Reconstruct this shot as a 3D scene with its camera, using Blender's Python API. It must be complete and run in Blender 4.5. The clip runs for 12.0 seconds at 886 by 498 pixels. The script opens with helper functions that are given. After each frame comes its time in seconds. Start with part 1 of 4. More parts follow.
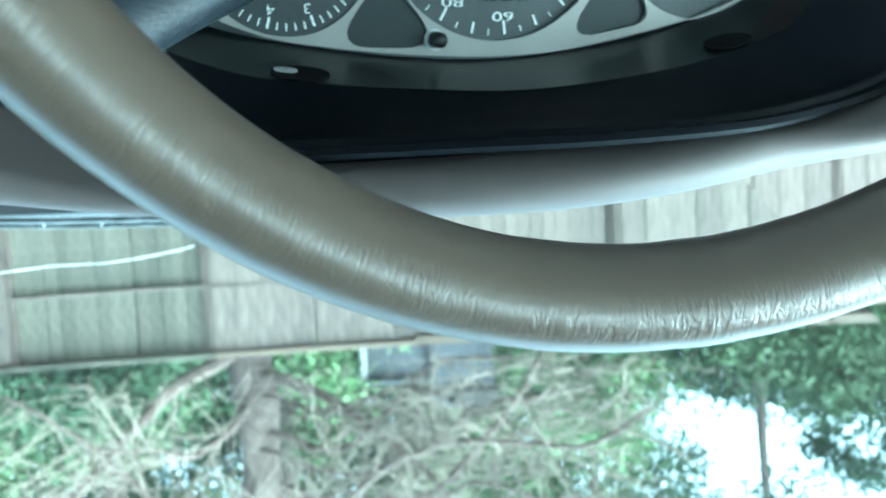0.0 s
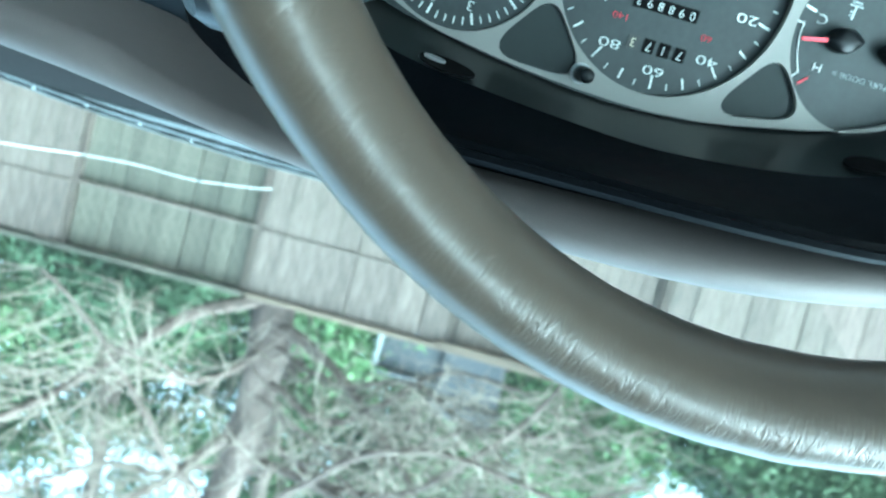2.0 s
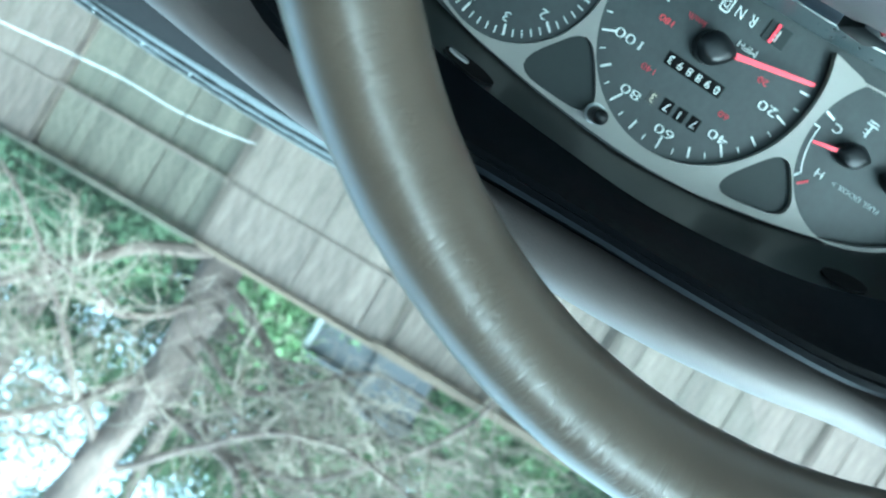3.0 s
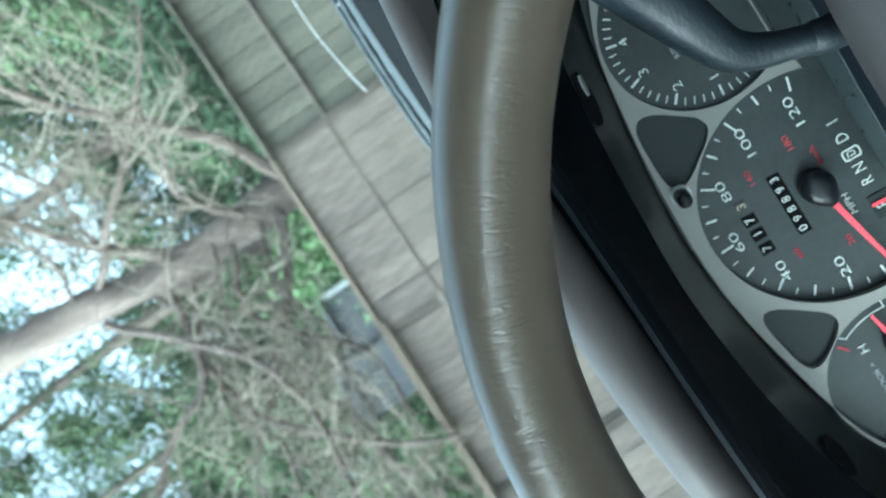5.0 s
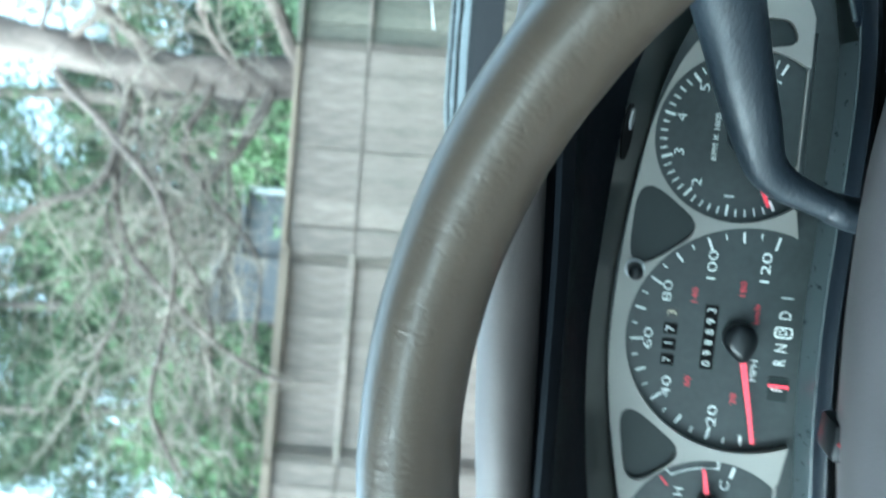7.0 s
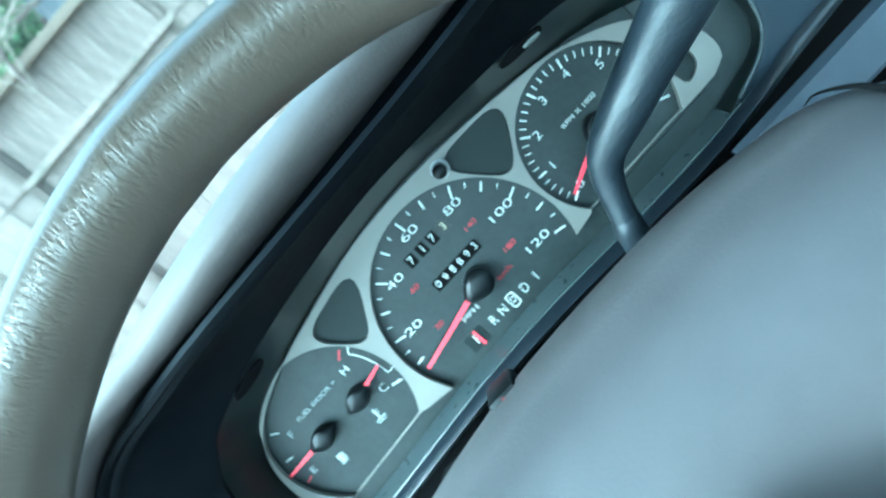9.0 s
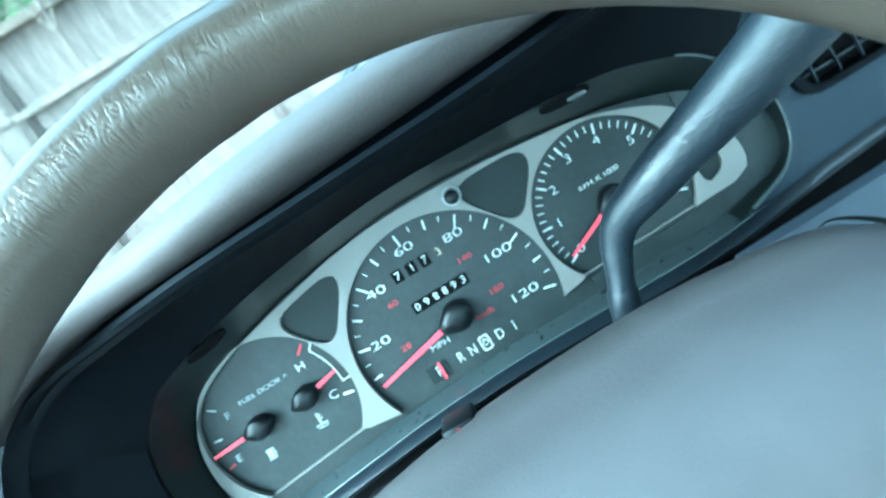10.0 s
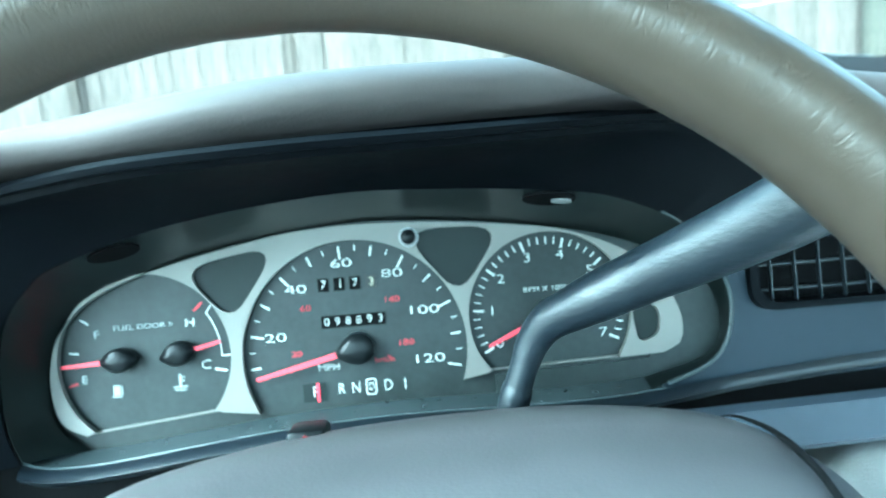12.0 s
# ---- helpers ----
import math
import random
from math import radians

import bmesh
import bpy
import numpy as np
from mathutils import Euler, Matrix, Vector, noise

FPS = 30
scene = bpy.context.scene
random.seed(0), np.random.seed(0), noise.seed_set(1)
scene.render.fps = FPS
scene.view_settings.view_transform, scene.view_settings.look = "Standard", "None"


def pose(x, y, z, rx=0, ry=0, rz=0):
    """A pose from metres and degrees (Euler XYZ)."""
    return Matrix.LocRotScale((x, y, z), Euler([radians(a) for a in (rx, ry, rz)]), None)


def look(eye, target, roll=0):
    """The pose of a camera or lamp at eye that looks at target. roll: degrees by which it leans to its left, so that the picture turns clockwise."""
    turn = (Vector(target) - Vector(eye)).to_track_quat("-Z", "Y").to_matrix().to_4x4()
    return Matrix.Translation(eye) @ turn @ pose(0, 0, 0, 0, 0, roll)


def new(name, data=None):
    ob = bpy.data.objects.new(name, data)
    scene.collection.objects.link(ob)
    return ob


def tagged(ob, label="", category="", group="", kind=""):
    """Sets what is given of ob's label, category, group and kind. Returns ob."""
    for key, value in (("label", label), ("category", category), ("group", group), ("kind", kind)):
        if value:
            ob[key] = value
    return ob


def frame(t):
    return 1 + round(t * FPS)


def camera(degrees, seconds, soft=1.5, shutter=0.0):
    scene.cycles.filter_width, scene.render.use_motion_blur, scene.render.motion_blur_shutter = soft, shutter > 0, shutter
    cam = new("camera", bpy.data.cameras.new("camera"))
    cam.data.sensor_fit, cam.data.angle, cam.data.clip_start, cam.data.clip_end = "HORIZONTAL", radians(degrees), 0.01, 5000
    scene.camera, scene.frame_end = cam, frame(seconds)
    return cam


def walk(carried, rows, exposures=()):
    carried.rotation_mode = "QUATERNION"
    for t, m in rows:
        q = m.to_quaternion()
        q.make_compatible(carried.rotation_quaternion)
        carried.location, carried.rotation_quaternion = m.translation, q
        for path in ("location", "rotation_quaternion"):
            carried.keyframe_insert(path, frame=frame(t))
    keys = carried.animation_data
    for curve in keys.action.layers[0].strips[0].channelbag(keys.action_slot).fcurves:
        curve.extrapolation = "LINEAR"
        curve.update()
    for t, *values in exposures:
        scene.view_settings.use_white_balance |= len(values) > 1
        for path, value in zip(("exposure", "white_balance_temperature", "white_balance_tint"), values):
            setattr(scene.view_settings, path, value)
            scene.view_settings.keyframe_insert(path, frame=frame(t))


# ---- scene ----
cam = camera(60.0, 12.0, soft=1.9, shutter=0.45)
cam.data.dof.use_dof, cam.data.dof.focus_distance, cam.data.dof.aperture_fstop = True, 0.25, 16.0
PATH = [
    (0, (0.1035, -0.3645, 1.0759), (-0.0818, 0.6148, 1.1581), 176.63),
    (0.5, (0.1112, -0.3593, 1.0758), (-0.0454, 0.6253, 1.1531), 180.66),
    (1, (0.1213, -0.3597, 1.0691), (0.0310, 0.6346, 1.1264), 183.84),
    (1.5, (0.1230, -0.3631, 1.0731), (0.0460, 0.6301, 1.1594), 188.26),
    (2, (0.1207, -0.3622, 1.0759), (-0.0040, 0.6270, 1.1525), 194.79),
    (2.5, (0.1232, -0.3535, 1.0790), (-0.0329, 0.6327, 1.1336), 202.62),
    (4.5, (0.1134, -0.3629, 1.0862), (-0.0109, 0.6265, 1.1611), 231.16),
    (5, (0.1151, -0.3649, 1.0876), (0.0058, 0.6262, 1.1626), 236.26),
    (5.5, (0.1041, -0.3676, 1.0893), (-0.0238, 0.6233, 1.1300), 242.92),
    (6, (0.1015, -0.3677, 1.0905), (-0.0022, 0.6267, 1.1120), 249.49),
    (6.5, (0.0979, -0.3745, 1.0949), (0.0312, 0.6232, 1.1103), 259.45),
    (7, (0.0838, -0.3737, 1.1061), (-0.0456, 0.6178, 1.0960), 274.20),
    (7.5, (0.0688, -0.3641, 1.1103), (-0.1504, 0.6037, 0.9870), 284.07),
    (9.5, (0.0500, -0.3671, 1.1035), (-0.0439, 0.5738, 0.7780), 318.37),
    (10, (0.0390, -0.3675, 1.1027), (-0.0264, 0.5837, 0.8010), 327.00),
    (10.5, (0.0386, -0.3700, 1.0958), (0.0069, 0.5917, 0.8236), 335.33),
    (11, (0.0352, -0.3695, 1.0909), (0.0409, 0.5979, 0.8376), 342.71),
    (11.5, (0.0352, -0.3726, 1.0853), (0.0525, 0.6023, 0.8636), 349.17),
    (12, (0.0377, -0.3748, 1.0785), (0.0650, 0.6032, 0.8719), 355.57),
]
walk(cam, [(t, look(eye, target, roll)) for t, eye, target, roll in PATH], [(0, 1.5, 4580, -25), (2.5, 1.4, 4580, -22), (4.5, 0.85, 4820, -20), (5.0, 0.8, 5000, -15), (5.5, 1.2, 4950, -12), (6.0, 1.35, 4950, -13), (6.5, 0.98, 4850, -15), (7.0, 1.25, 4830, -15), (7.5, 1.52, 4750, -18), (9.5, 1.86, 4150, -28), (10.5, 2.0, 4230, -27), (12, 2.02, 4420, -27)])

# ---- world, sun ----
world = bpy.data.worlds.new("sky")
scene.world = world
world.use_nodes = True
wn = world.node_tree.nodes
sky = wn.new("ShaderNodeTexSky")
sky.sky_type, sky.sun_disc = "NISHITA", False
sky.sun_elevation, sky.sun_rotation = radians(39), radians(243)
sky.air_density, sky.dust_density, sky.ozone_density = 1.0, 6.0, 0.6
haze = wn.new("ShaderNodeHueSaturation")  # a thin bright overcast
haze.inputs["Saturation"].default_value, haze.inputs["Value"].default_value = 0.40, 5.0
world.node_tree.links.new(sky.outputs[0], haze.inputs["Color"])
world.node_tree.links.new(haze.outputs[0], wn["Background"].inputs[0])
wn["Background"].inputs[1].default_value = 0.15
sun = new("sun", bpy.data.lights.new("sun", "SUN"))
sun.data.energy, sun.data.angle, sun.data.color = 0.42, radians(60), (1.0, 0.9, 0.78)
sun.matrix_world = look((-4.0, -2.0, 4.6), (0, 0, 1))


# ---- materials ----
def mat(name, base, rough=0.6, metal=0.0, scale=40.0, vary=0.12, bump=0.0, bscale=None, coat=0.0, stretch=(1, 1, 1), random=0.0, spec=0.5, stain=None, rvar=0.08):
    """A Principled material whose colour and roughness wander at two scales, with a fine bump."""
    m = bpy.data.materials.new(name)
    m.use_nodes = True
    nt = m.node_tree
    n, l = nt.nodes, nt.links
    b = n["Principled BSDF"]
    b.inputs["Metallic"].default_value = metal
    b.inputs["Coat Weight"].default_value = coat
    b.inputs["Specular IOR Level"].default_value = spec
    tc, mp = n.new("ShaderNodeTexCoord"), n.new("ShaderNodeMapping")
    mp.inputs["Scale"].default_value = stretch
    l.new(tc.outputs["Object"], mp.inputs[0])
    fine, broad = n.new("ShaderNodeTexNoise"), n.new("ShaderNodeTexNoise")
    fine.inputs["Scale"].default_value, fine.inputs["Detail"].default_value = scale, 6
    broad.inputs["Scale"].default_value, broad.inputs["Detail"].default_value = scale / 9, 3
    for t in (fine, broad):
        l.new(mp.outputs[0], t.inputs["Vector"])
    add = n.new("ShaderNodeMath")
    add.operation = "ADD"
    l.new(fine.outputs[0], add.inputs[0])
    l.new(broad.outputs[0], add.inputs[1])
    ramp = n.new("ShaderNodeMapRange")
    ramp.inputs[1].default_value, ramp.inputs[2].default_value = 0.6, 1.4
    ramp.inputs[3].default_value, ramp.inputs[4].default_value = 1 - vary, 1 + vary
    l.new(add.outputs[0], ramp.inputs[0])
    mul = n.new("ShaderNodeVectorMath")
    mul.operation = "SCALE"
    mul.inputs[0].default_value = base
    if stain:
        mix = n.new("ShaderNodeMix")
        mix.data_type = "RGBA"
        mix.inputs["A"].default_value, mix.inputs["B"].default_value = (*base, 1), (*stain, 1)
        sr = n.new("ShaderNodeMapRange")
        sr.inputs[1].default_value, sr.inputs[2].default_value = 0.45, 0.65
        l.new(broad.outputs[0], sr.inputs[0])
        l.new(sr.outputs[0], mix.inputs["Factor"])
        l.new(mix.outputs["Result"], mul.inputs[0])
    factor = ramp.outputs[0]
    if random:
        info, rr, pm = n.new("ShaderNodeObjectInfo"), n.new("ShaderNodeMapRange"), n.new("ShaderNodeMath")
        rr.inputs[3].default_value, rr.inputs[4].default_value = 1 - random, 1 + random
        l.new(info.outputs["Random"], rr.inputs[0])
        pm.operation = "MULTIPLY"
        l.new(rr.outputs[0], pm.inputs[0])
        l.new(ramp.outputs[0], pm.inputs[1])
        factor = pm.outputs[0]
    l.new(factor, mul.inputs["Scale"])
    l.new(mul.outputs[0], b.inputs["Base Color"])
    rg = n.new("ShaderNodeMapRange")
    rg.inputs[3].default_value, rg.inputs[4].default_value = max(rough - rvar, 0.02), min(rough + rvar, 1)
    l.new(fine.outputs[0], rg.inputs[0])
    l.new(rg.outputs[0], b.inputs["Roughness"])
    if bump:
        bt = n.new("ShaderNodeTexNoise")
        bt.inputs["Scale"].default_value, bt.inputs["Detail"].default_value = bscale or scale * 3, 4
        l.new(mp.outputs[0], bt.inputs["Vector"])
        bp = n.new("ShaderNodeBump")
        bp.inputs["Strength"].default_value, bp.inputs["Distance"].default_value = 1.0, bump
        l.new(bt.outputs[0], bp.inputs["Height"])
        l.new(bp.outputs[0], b.inputs["Normal"])
    return m


LEATHER = mat("wheel leather", (0.049, 0.0372, 0.0255), 0.52, coat=0.5, spec=0.3, scale=60, vary=0.07, bump=0.00005, bscale=700)


def wrinkled(m):
    """Adds fine creases across the rim, laid out along it by its UV map."""
    n, l = m.node_tree.nodes, m.node_tree.links
    uv, mp, t = n.new("ShaderNodeUVMap"), n.new("ShaderNodeMapping"), n.new("ShaderNodeTexNoise")
    uv.uv_map = "rim"
    mp.inputs["Scale"].default_value = (420, 110, 1)
    t.inputs["Scale"].default_value, t.inputs["Detail"].default_value, t.inputs["Distortion"].default_value = 1.0, 3, 0.8
    l.new(uv.outputs[0], mp.inputs[0])
    l.new(mp.outputs[0], t.inputs["Vector"])
    fold, ramp = n.new("ShaderNodeMath"), n.new("ShaderNodeMapRange")
    fold.operation = "PINGPONG"
    fold.inputs[1].default_value = 0.16
    l.new(t.outputs[0], fold.inputs[0])
    ramp.interpolation_type = "SMOOTHSTEP"
    ramp.inputs[1].default_value, ramp.inputs[2].default_value = 0.0, 0.14
    l.new(fold.outputs[0], ramp.inputs[0])
    # the creases gather along the outer front of the rim, more in some stretches than in others
    sep, away, band, wide, much = n.new("ShaderNodeSeparateXYZ"), n.new("ShaderNodeMath"), n.new("ShaderNodeMapRange"), n.new("ShaderNodeTexNoise"), n.new("ShaderNodeMath")
    l.new(uv.outputs[0], sep.inputs[0])
    away.operation, away.inputs[1].default_value = "SUBTRACT", 0.0682
    l.new(sep.outputs[1], away.inputs[0])
    size = n.new("ShaderNodeMath")
    size.operation = "ABSOLUTE"
    l.new(away.outputs[0], size.inputs[0])
    band.interpolation_type = "SMOOTHSTEP"
    band.inputs[1].default_value, band.inputs[2].default_value, band.inputs[3].default_value, band.inputs[4].default_value = 0.0025, 0.0115, 1.0, 0.10
    l.new(size.outputs[0], band.inputs[0])
    wide.inputs["Scale"].default_value = 28
    l.new(uv.outputs[0], wide.inputs["Vector"])
    much.operation = "MULTIPLY"
    l.new(band.outputs[0], much.inputs[0])
    l.new(wide.outputs[0], much.inputs[1])
    # the leather is worn on the driver's side and smoother past the top
    side, worn = n.new("ShaderNodeMapRange"), n.new("ShaderNodeMath")
    side.inputs[1].default_value, side.inputs[2].default_value, side.inputs[3].default_value, side.inputs[4].default_value = 0.05, 0.28, 0.80, 1.15
    l.new(sep.outputs[0], side.inputs[0])
    worn.operation = "MULTIPLY"
    l.new(much.outputs[0], worn.inputs[0])
    l.new(side.outputs[0], worn.inputs[1])
    bp = n.new("ShaderNodeBump")
    bp.inputs["Distance"].default_value = 0.00020
    l.new(worn.outputs[0], bp.inputs["Strength"])
    l.new(ramp.outputs[0], bp.inputs["Height"])
    old = [x for x in n if x.bl_idname == "ShaderNodeBump" and x != bp][0]
    l.new(old.outputs[0], bp.inputs["Normal"])
    l.new(bp.outputs[0], n["Principled BSDF"].inputs["Normal"])
    l.new(bp.outputs[0], n["Principled BSDF"].inputs["Coat Normal"])
    n["Principled BSDF"].inputs["Coat Roughness"].default_value = 0.26
    return m


wrinkled(LEATHER)
HUBSKIN = mat("hub vinyl", (0.064, 0.060, 0.063), 0.5, spec=0.35, scale=60, vary=0.12, bump=0.00008, bscale=650)
PADSKIN = mat("dash pad vinyl", (0.086, 0.076, 0.074), 0.66, spec=0.3, scale=120, vary=0.07, bump=0.0001, bscale=800)
BLACK = mat("binnacle plastic", (0.0024, 0.0031, 0.0045), 0.5, spec=0.06, scale=200, vary=0.15, bump=0.00015, bscale=1500)
SHELF = mat("cluster surround plastic", (0.0050, 0.0074, 0.0074), 0.3, spec=0.42, scale=40, vary=0.1, rvar=0.02)
LENSEDGE = mat("lens edge", (0.04, 0.05, 0.054), 0.3, scale=200, vary=0.1)
TRIM = mat("dash trim plastic", (0.015, 0.022, 0.033), 0.42, spec=0.25, scale=150, vary=0.1, bump=0.00015, bscale=1300)
LIP = mat("lower lip plastic", (0.0065, 0.0092, 0.0135), 0.32, spec=0.55, scale=150, vary=0.1)
STRIP = mat("lower strip plastic", (0.050, 0.061, 0.082), 0.4, scale=150, vary=0.07, bump=0.0001, bscale=1000)
GREYPANEL = mat("lower dash plastic", (0.19, 0.19, 0.19), 0.5, scale=150, vary=0.07, bump=0.0002, bscale=1000)
LEVER = mat("lever plastic", (0.0115, 0.0155, 0.021), 0.38, spec=0.6, scale=120, vary=0.12, bump=0.0003, bscale=420, stretch=(0.6, 1, 1.6))
SILVER = mat("silver bezel paint", (0.185, 0.180, 0.165), 0.5, scale=300, vary=0.04, metal=0.2)
DIAL = mat("dial face", (0.0205, 0.025, 0.025), 0.42, spec=0.3, scale=260, vary=0.28, stain=(0.024, 0.029, 0.029))
WINDOW = mat("dark warning lamp window", (0.013, 0.017, 0.017), 0.45, spec=0.2, scale=200, vary=0.1)
INK = mat("white dial print", (0.60, 0.63, 0.61), 0.6, scale=400, vary=0.05)
DIMINK = mat("grey dial print", (0.33, 0.36, 0.36), 0.6, scale=400, vary=0.05)
YELLOWINK = mat("yellowed digit print", (0.50, 0.45, 0.33), 0.6, scale=400, vary=0.2)
REDINK = mat("red dial print", (0.45, 0.03, 0.05), 0.6, scale=400, vary=0.08)
NEEDLE = mat("red needle", (0.85, 0.05, 0.09), 0.4, scale=300, vary=0.04)
HUBCAP = mat("needle hub plastic", (0.006, 0.007, 0.008), 0.32, spec=0.22, scale=300, vary=0.1)
CHROME = mat("worn knob collar", (0.34, 0.35, 0.35), 0.3, metal=0.4, scale=300, vary=0.1)
DRUM = mat("odometer drum", (0.003, 0.003, 0.0035), 0.6, spec=0.05, scale=400, vary=0.1)
PALEDRUM = mat("yellowed odometer drum", (0.016, 0.016, 0.014), 0.5, scale=400, vary=0.15)
REDBTN = mat("red button", (0.26, 0.016, 0.022), 0.4, scale=300, vary=0.1)
# near black for seams and seals, and for shade painted into gaps
GAP = mat("black seams and gap shade", (0.003, 0.003, 0.0035), 0.8, spec=0.1, scale=100, vary=0.1)
COWL = mat("weathered cowl plastic", (0.046, 0.051, 0.054), 0.5, scale=60, vary=0.25, bump=0.0005)
CABIN = mat("cabin lining", (0.48, 0.465, 0.45), 0.8, scale=30, vary=0.08)
FENCEWOOD = mat("weathered cedar", (0.158, 0.124, 0.105), 0.85, scale=11, vary=0.52, bump=0.004, bscale=40, stretch=(5, 5, 0.7), random=0.16, stain=(0.085, 0.071, 0.057))
# a darker, greener stained cedar for some boards, caps and backing sheets
DARKCEDAR = mat("darker stained cedar", (0.104, 0.093, 0.072), 0.9, scale=14, vary=0.5, bump=0.004, bscale=40, stretch=(3.5, 3.5, 1.1), random=0.2, stain=(0.050, 0.050, 0.037))
RAILWOOD = mat("weathered rail", (0.135, 0.102, 0.076), 0.85, scale=18, vary=0.25, bump=0.004, bscale=40, stretch=(0.6, 6, 6), random=0.1)
BARK = mat("pale bark", (0.130, 0.097, 0.083), 0.9, stain=(0.066, 0.048, 0.041), scale=28, vary=0.4, bump=0.015, bscale=25, stretch=(1, 1, 0.4))
TWIG = mat("bare twig", (0.190, 0.158, 0.130), 0.9, scale=14, vary=0.25)
LEAF = mat("leaf green", (0.062, 0.088, 0.042), 0.6, scale=2.2, spec=0.15, vary=0.6)
LEAFDARK = mat("dark conifer green", (0.046, 0.069, 0.038), 0.65, scale=1.6, spec=0.15, vary=0.5)
LEAFLIGHT = mat("bright leaf green", (0.088, 0.133, 0.058), 0.6, scale=2.0, spec=0.15, vary=0.4)
ROOFGREY = mat("slate grey shingle", (0.060, 0.060, 0.067), 0.8, scale=8, vary=0.2)
GROUND = mat("gravel and leaf litter", (0.14, 0.12, 0.095), 0.95, scale=6, vary=0.4, bump=0.03)

# ---- mesh helpers ----
FACE = pose(0, 0, 0.95, -12, 0, 0)  # x right, y into the dash, z up along the dial face


def mesh_of(bm, name, material=None, smooth=True):
    bmesh.ops.recalc_face_normals(bm, faces=bm.faces[:])
    me = bpy.data.meshes.new(name)
    bm.to_mesh(me)
    bm.free()
    if material:
        me.materials.append(material)
    if smooth:
        for p in me.polygons:
            p.use_smooth = True
        me.set_sharp_from_angle(angle=radians(38))
    return me


def part(name, bm, material, parent, label="", smooth=True):
    ob = new(name, mesh_of(bm, name, material, smooth))
    ob.parent = parent
    return tagged(ob, label)


def thing(name, label, category, m=None, group="", kind="", data=None):
    ob = new(name, data)
    ob.matrix_world = m if m is not None else Matrix()
    return tagged(ob, label, category, group, kind)


def solid(name, bm, material, label, category, m=None, group="", kind="", smooth=True):
    """A thing that is one mesh."""
    return thing(name, label, category, m, group, kind, mesh_of(bm, name, material, smooth))


def box(bm, lo, hi, bevel=0.0):
    made = bmesh.ops.create_cube(bm, size=1.0)["verts"]
    for v in made:
        v.co = Vector([lo[i] + (v.co[i] + 0.5) * (hi[i] - lo[i]) for i in range(3)])
    if bevel:
        edges = list({e for v in made for e in v.link_edges})
        bmesh.ops.bevel(bm, geom=edges, offset=bevel, segments=2, affect="EDGES", profile=0.5)
    return made


def smooth_line(points, count):
    """Catmull-Rom through the points, at count even steps of length."""
    p = [Vector(q) for q in points]
    p = [2 * p[0] - p[1], *p, 2 * p[-1] - p[-2]]
    out = []
    for i in range(1, len(p) - 2):
        for k in range(16):
            t = k / 16
            out.append(0.5 * (2 * p[i] + (p[i + 1] - p[i - 1]) * t + (2 * p[i - 1] - 5 * p[i] + 4 * p[i + 1] - p[i + 2]) * t * t + (3 * p[i] - p[i - 1] - 3 * p[i + 1] + p[i + 2]) * t ** 3))
    out.append(p[-2])
    lens = [0.0]
    for a, b in zip(out, out[1:]):
        lens.append(lens[-1] + (b - a).length)
    res, j = [], 0
    for k in range(count):
        d = lens[-1] * k / (count - 1)
        while j < len(out) - 2 and lens[j + 1] < d:
            j += 1
        s = (d - lens[j]) / max(lens[j + 1] - lens[j], 1e-9)
        res.append(out[j].lerp(out[j + 1], min(max(s, 0), 1)))
    return res


def loft(bm, rings, closed=False):
    """Faces between rings of equally many points."""
    rows = [[bm.verts.new(q) for q in r] for r in rings]
    for a, b in zip(rows, rows[1:]):
        n = len(a)
        for i in range(n if closed else n - 1):
            bm.faces.new((a[i], a[(i + 1) % n], b[(i + 1) % n], b[i]))
    return rows


def tube(bm, points, radii, sides=12, caps=True, flat=1.0):
    """A round tube along points; flat squashes it along its second axis."""
    p = [Vector(q) for q in points]
    rings, ref = [], None
    for i, c in enumerate(p):
        d = (p[min(i + 1, len(p) - 1)] - p[max(i - 1, 0)]).normalized()
        if ref is None:
            ref = d.orthogonal().normalized()
        ref = (ref - d * ref.dot(d)).normalized()
        w = d.cross(ref)
        r = radii[i] if hasattr(radii, "__len__") else radii
        rings.append([c + r * (math.cos(2 * math.pi * k / sides) * ref + flat * math.sin(2 * math.pi * k / sides) * w) for k in range(sides)])
    rows = loft(bm, rings, True)
    if caps:
        bm.faces.new(rows[0][::-1])
        bm.faces.new(rows[-1])


def disc(bm, c, r, y0, y1, sides=40, top=None):
    """A short drum whose axis is y."""
    a = [(c[0] + r * math.cos(2 * math.pi * k / sides), y0, c[1] + r * math.sin(2 * math.pi * k / sides)) for k in range(sides)]
    t = r if top is None else top
    b = [(c[0] + t * math.cos(2 * math.pi * k / sides), y1, c[1] + t * math.sin(2 * math.pi * k / sides)) for k in range(sides)]
    rows = loft(bm, [a, b], True)
    bm.faces.new(rows[0])
    bm.faces.new(rows[1])


def plate(bm, outline, holes, y0, y1):
    """A flat plate in the face's x and z with holes, from y0 (front) to y1 (back)."""
    edges = []
    for loop in (outline, *holes):
        vs = [bm.verts.new((x, y0, z)) for x, z in loop]
        edges += [bm.edges.new((vs[i], vs[(i + 1) % len(vs)])) for i in range(len(vs))]
    bmesh.ops.triangle_fill(bm, use_beauty=True, use_dissolve=False, edges=edges)
    front = bm.faces[:]
    made = bmesh.ops.extrude_face_region(bm, geom=front)["geom"]
    for v in (g for g in made if isinstance(g, bmesh.types.BMVert)):
        v.co.y = y1


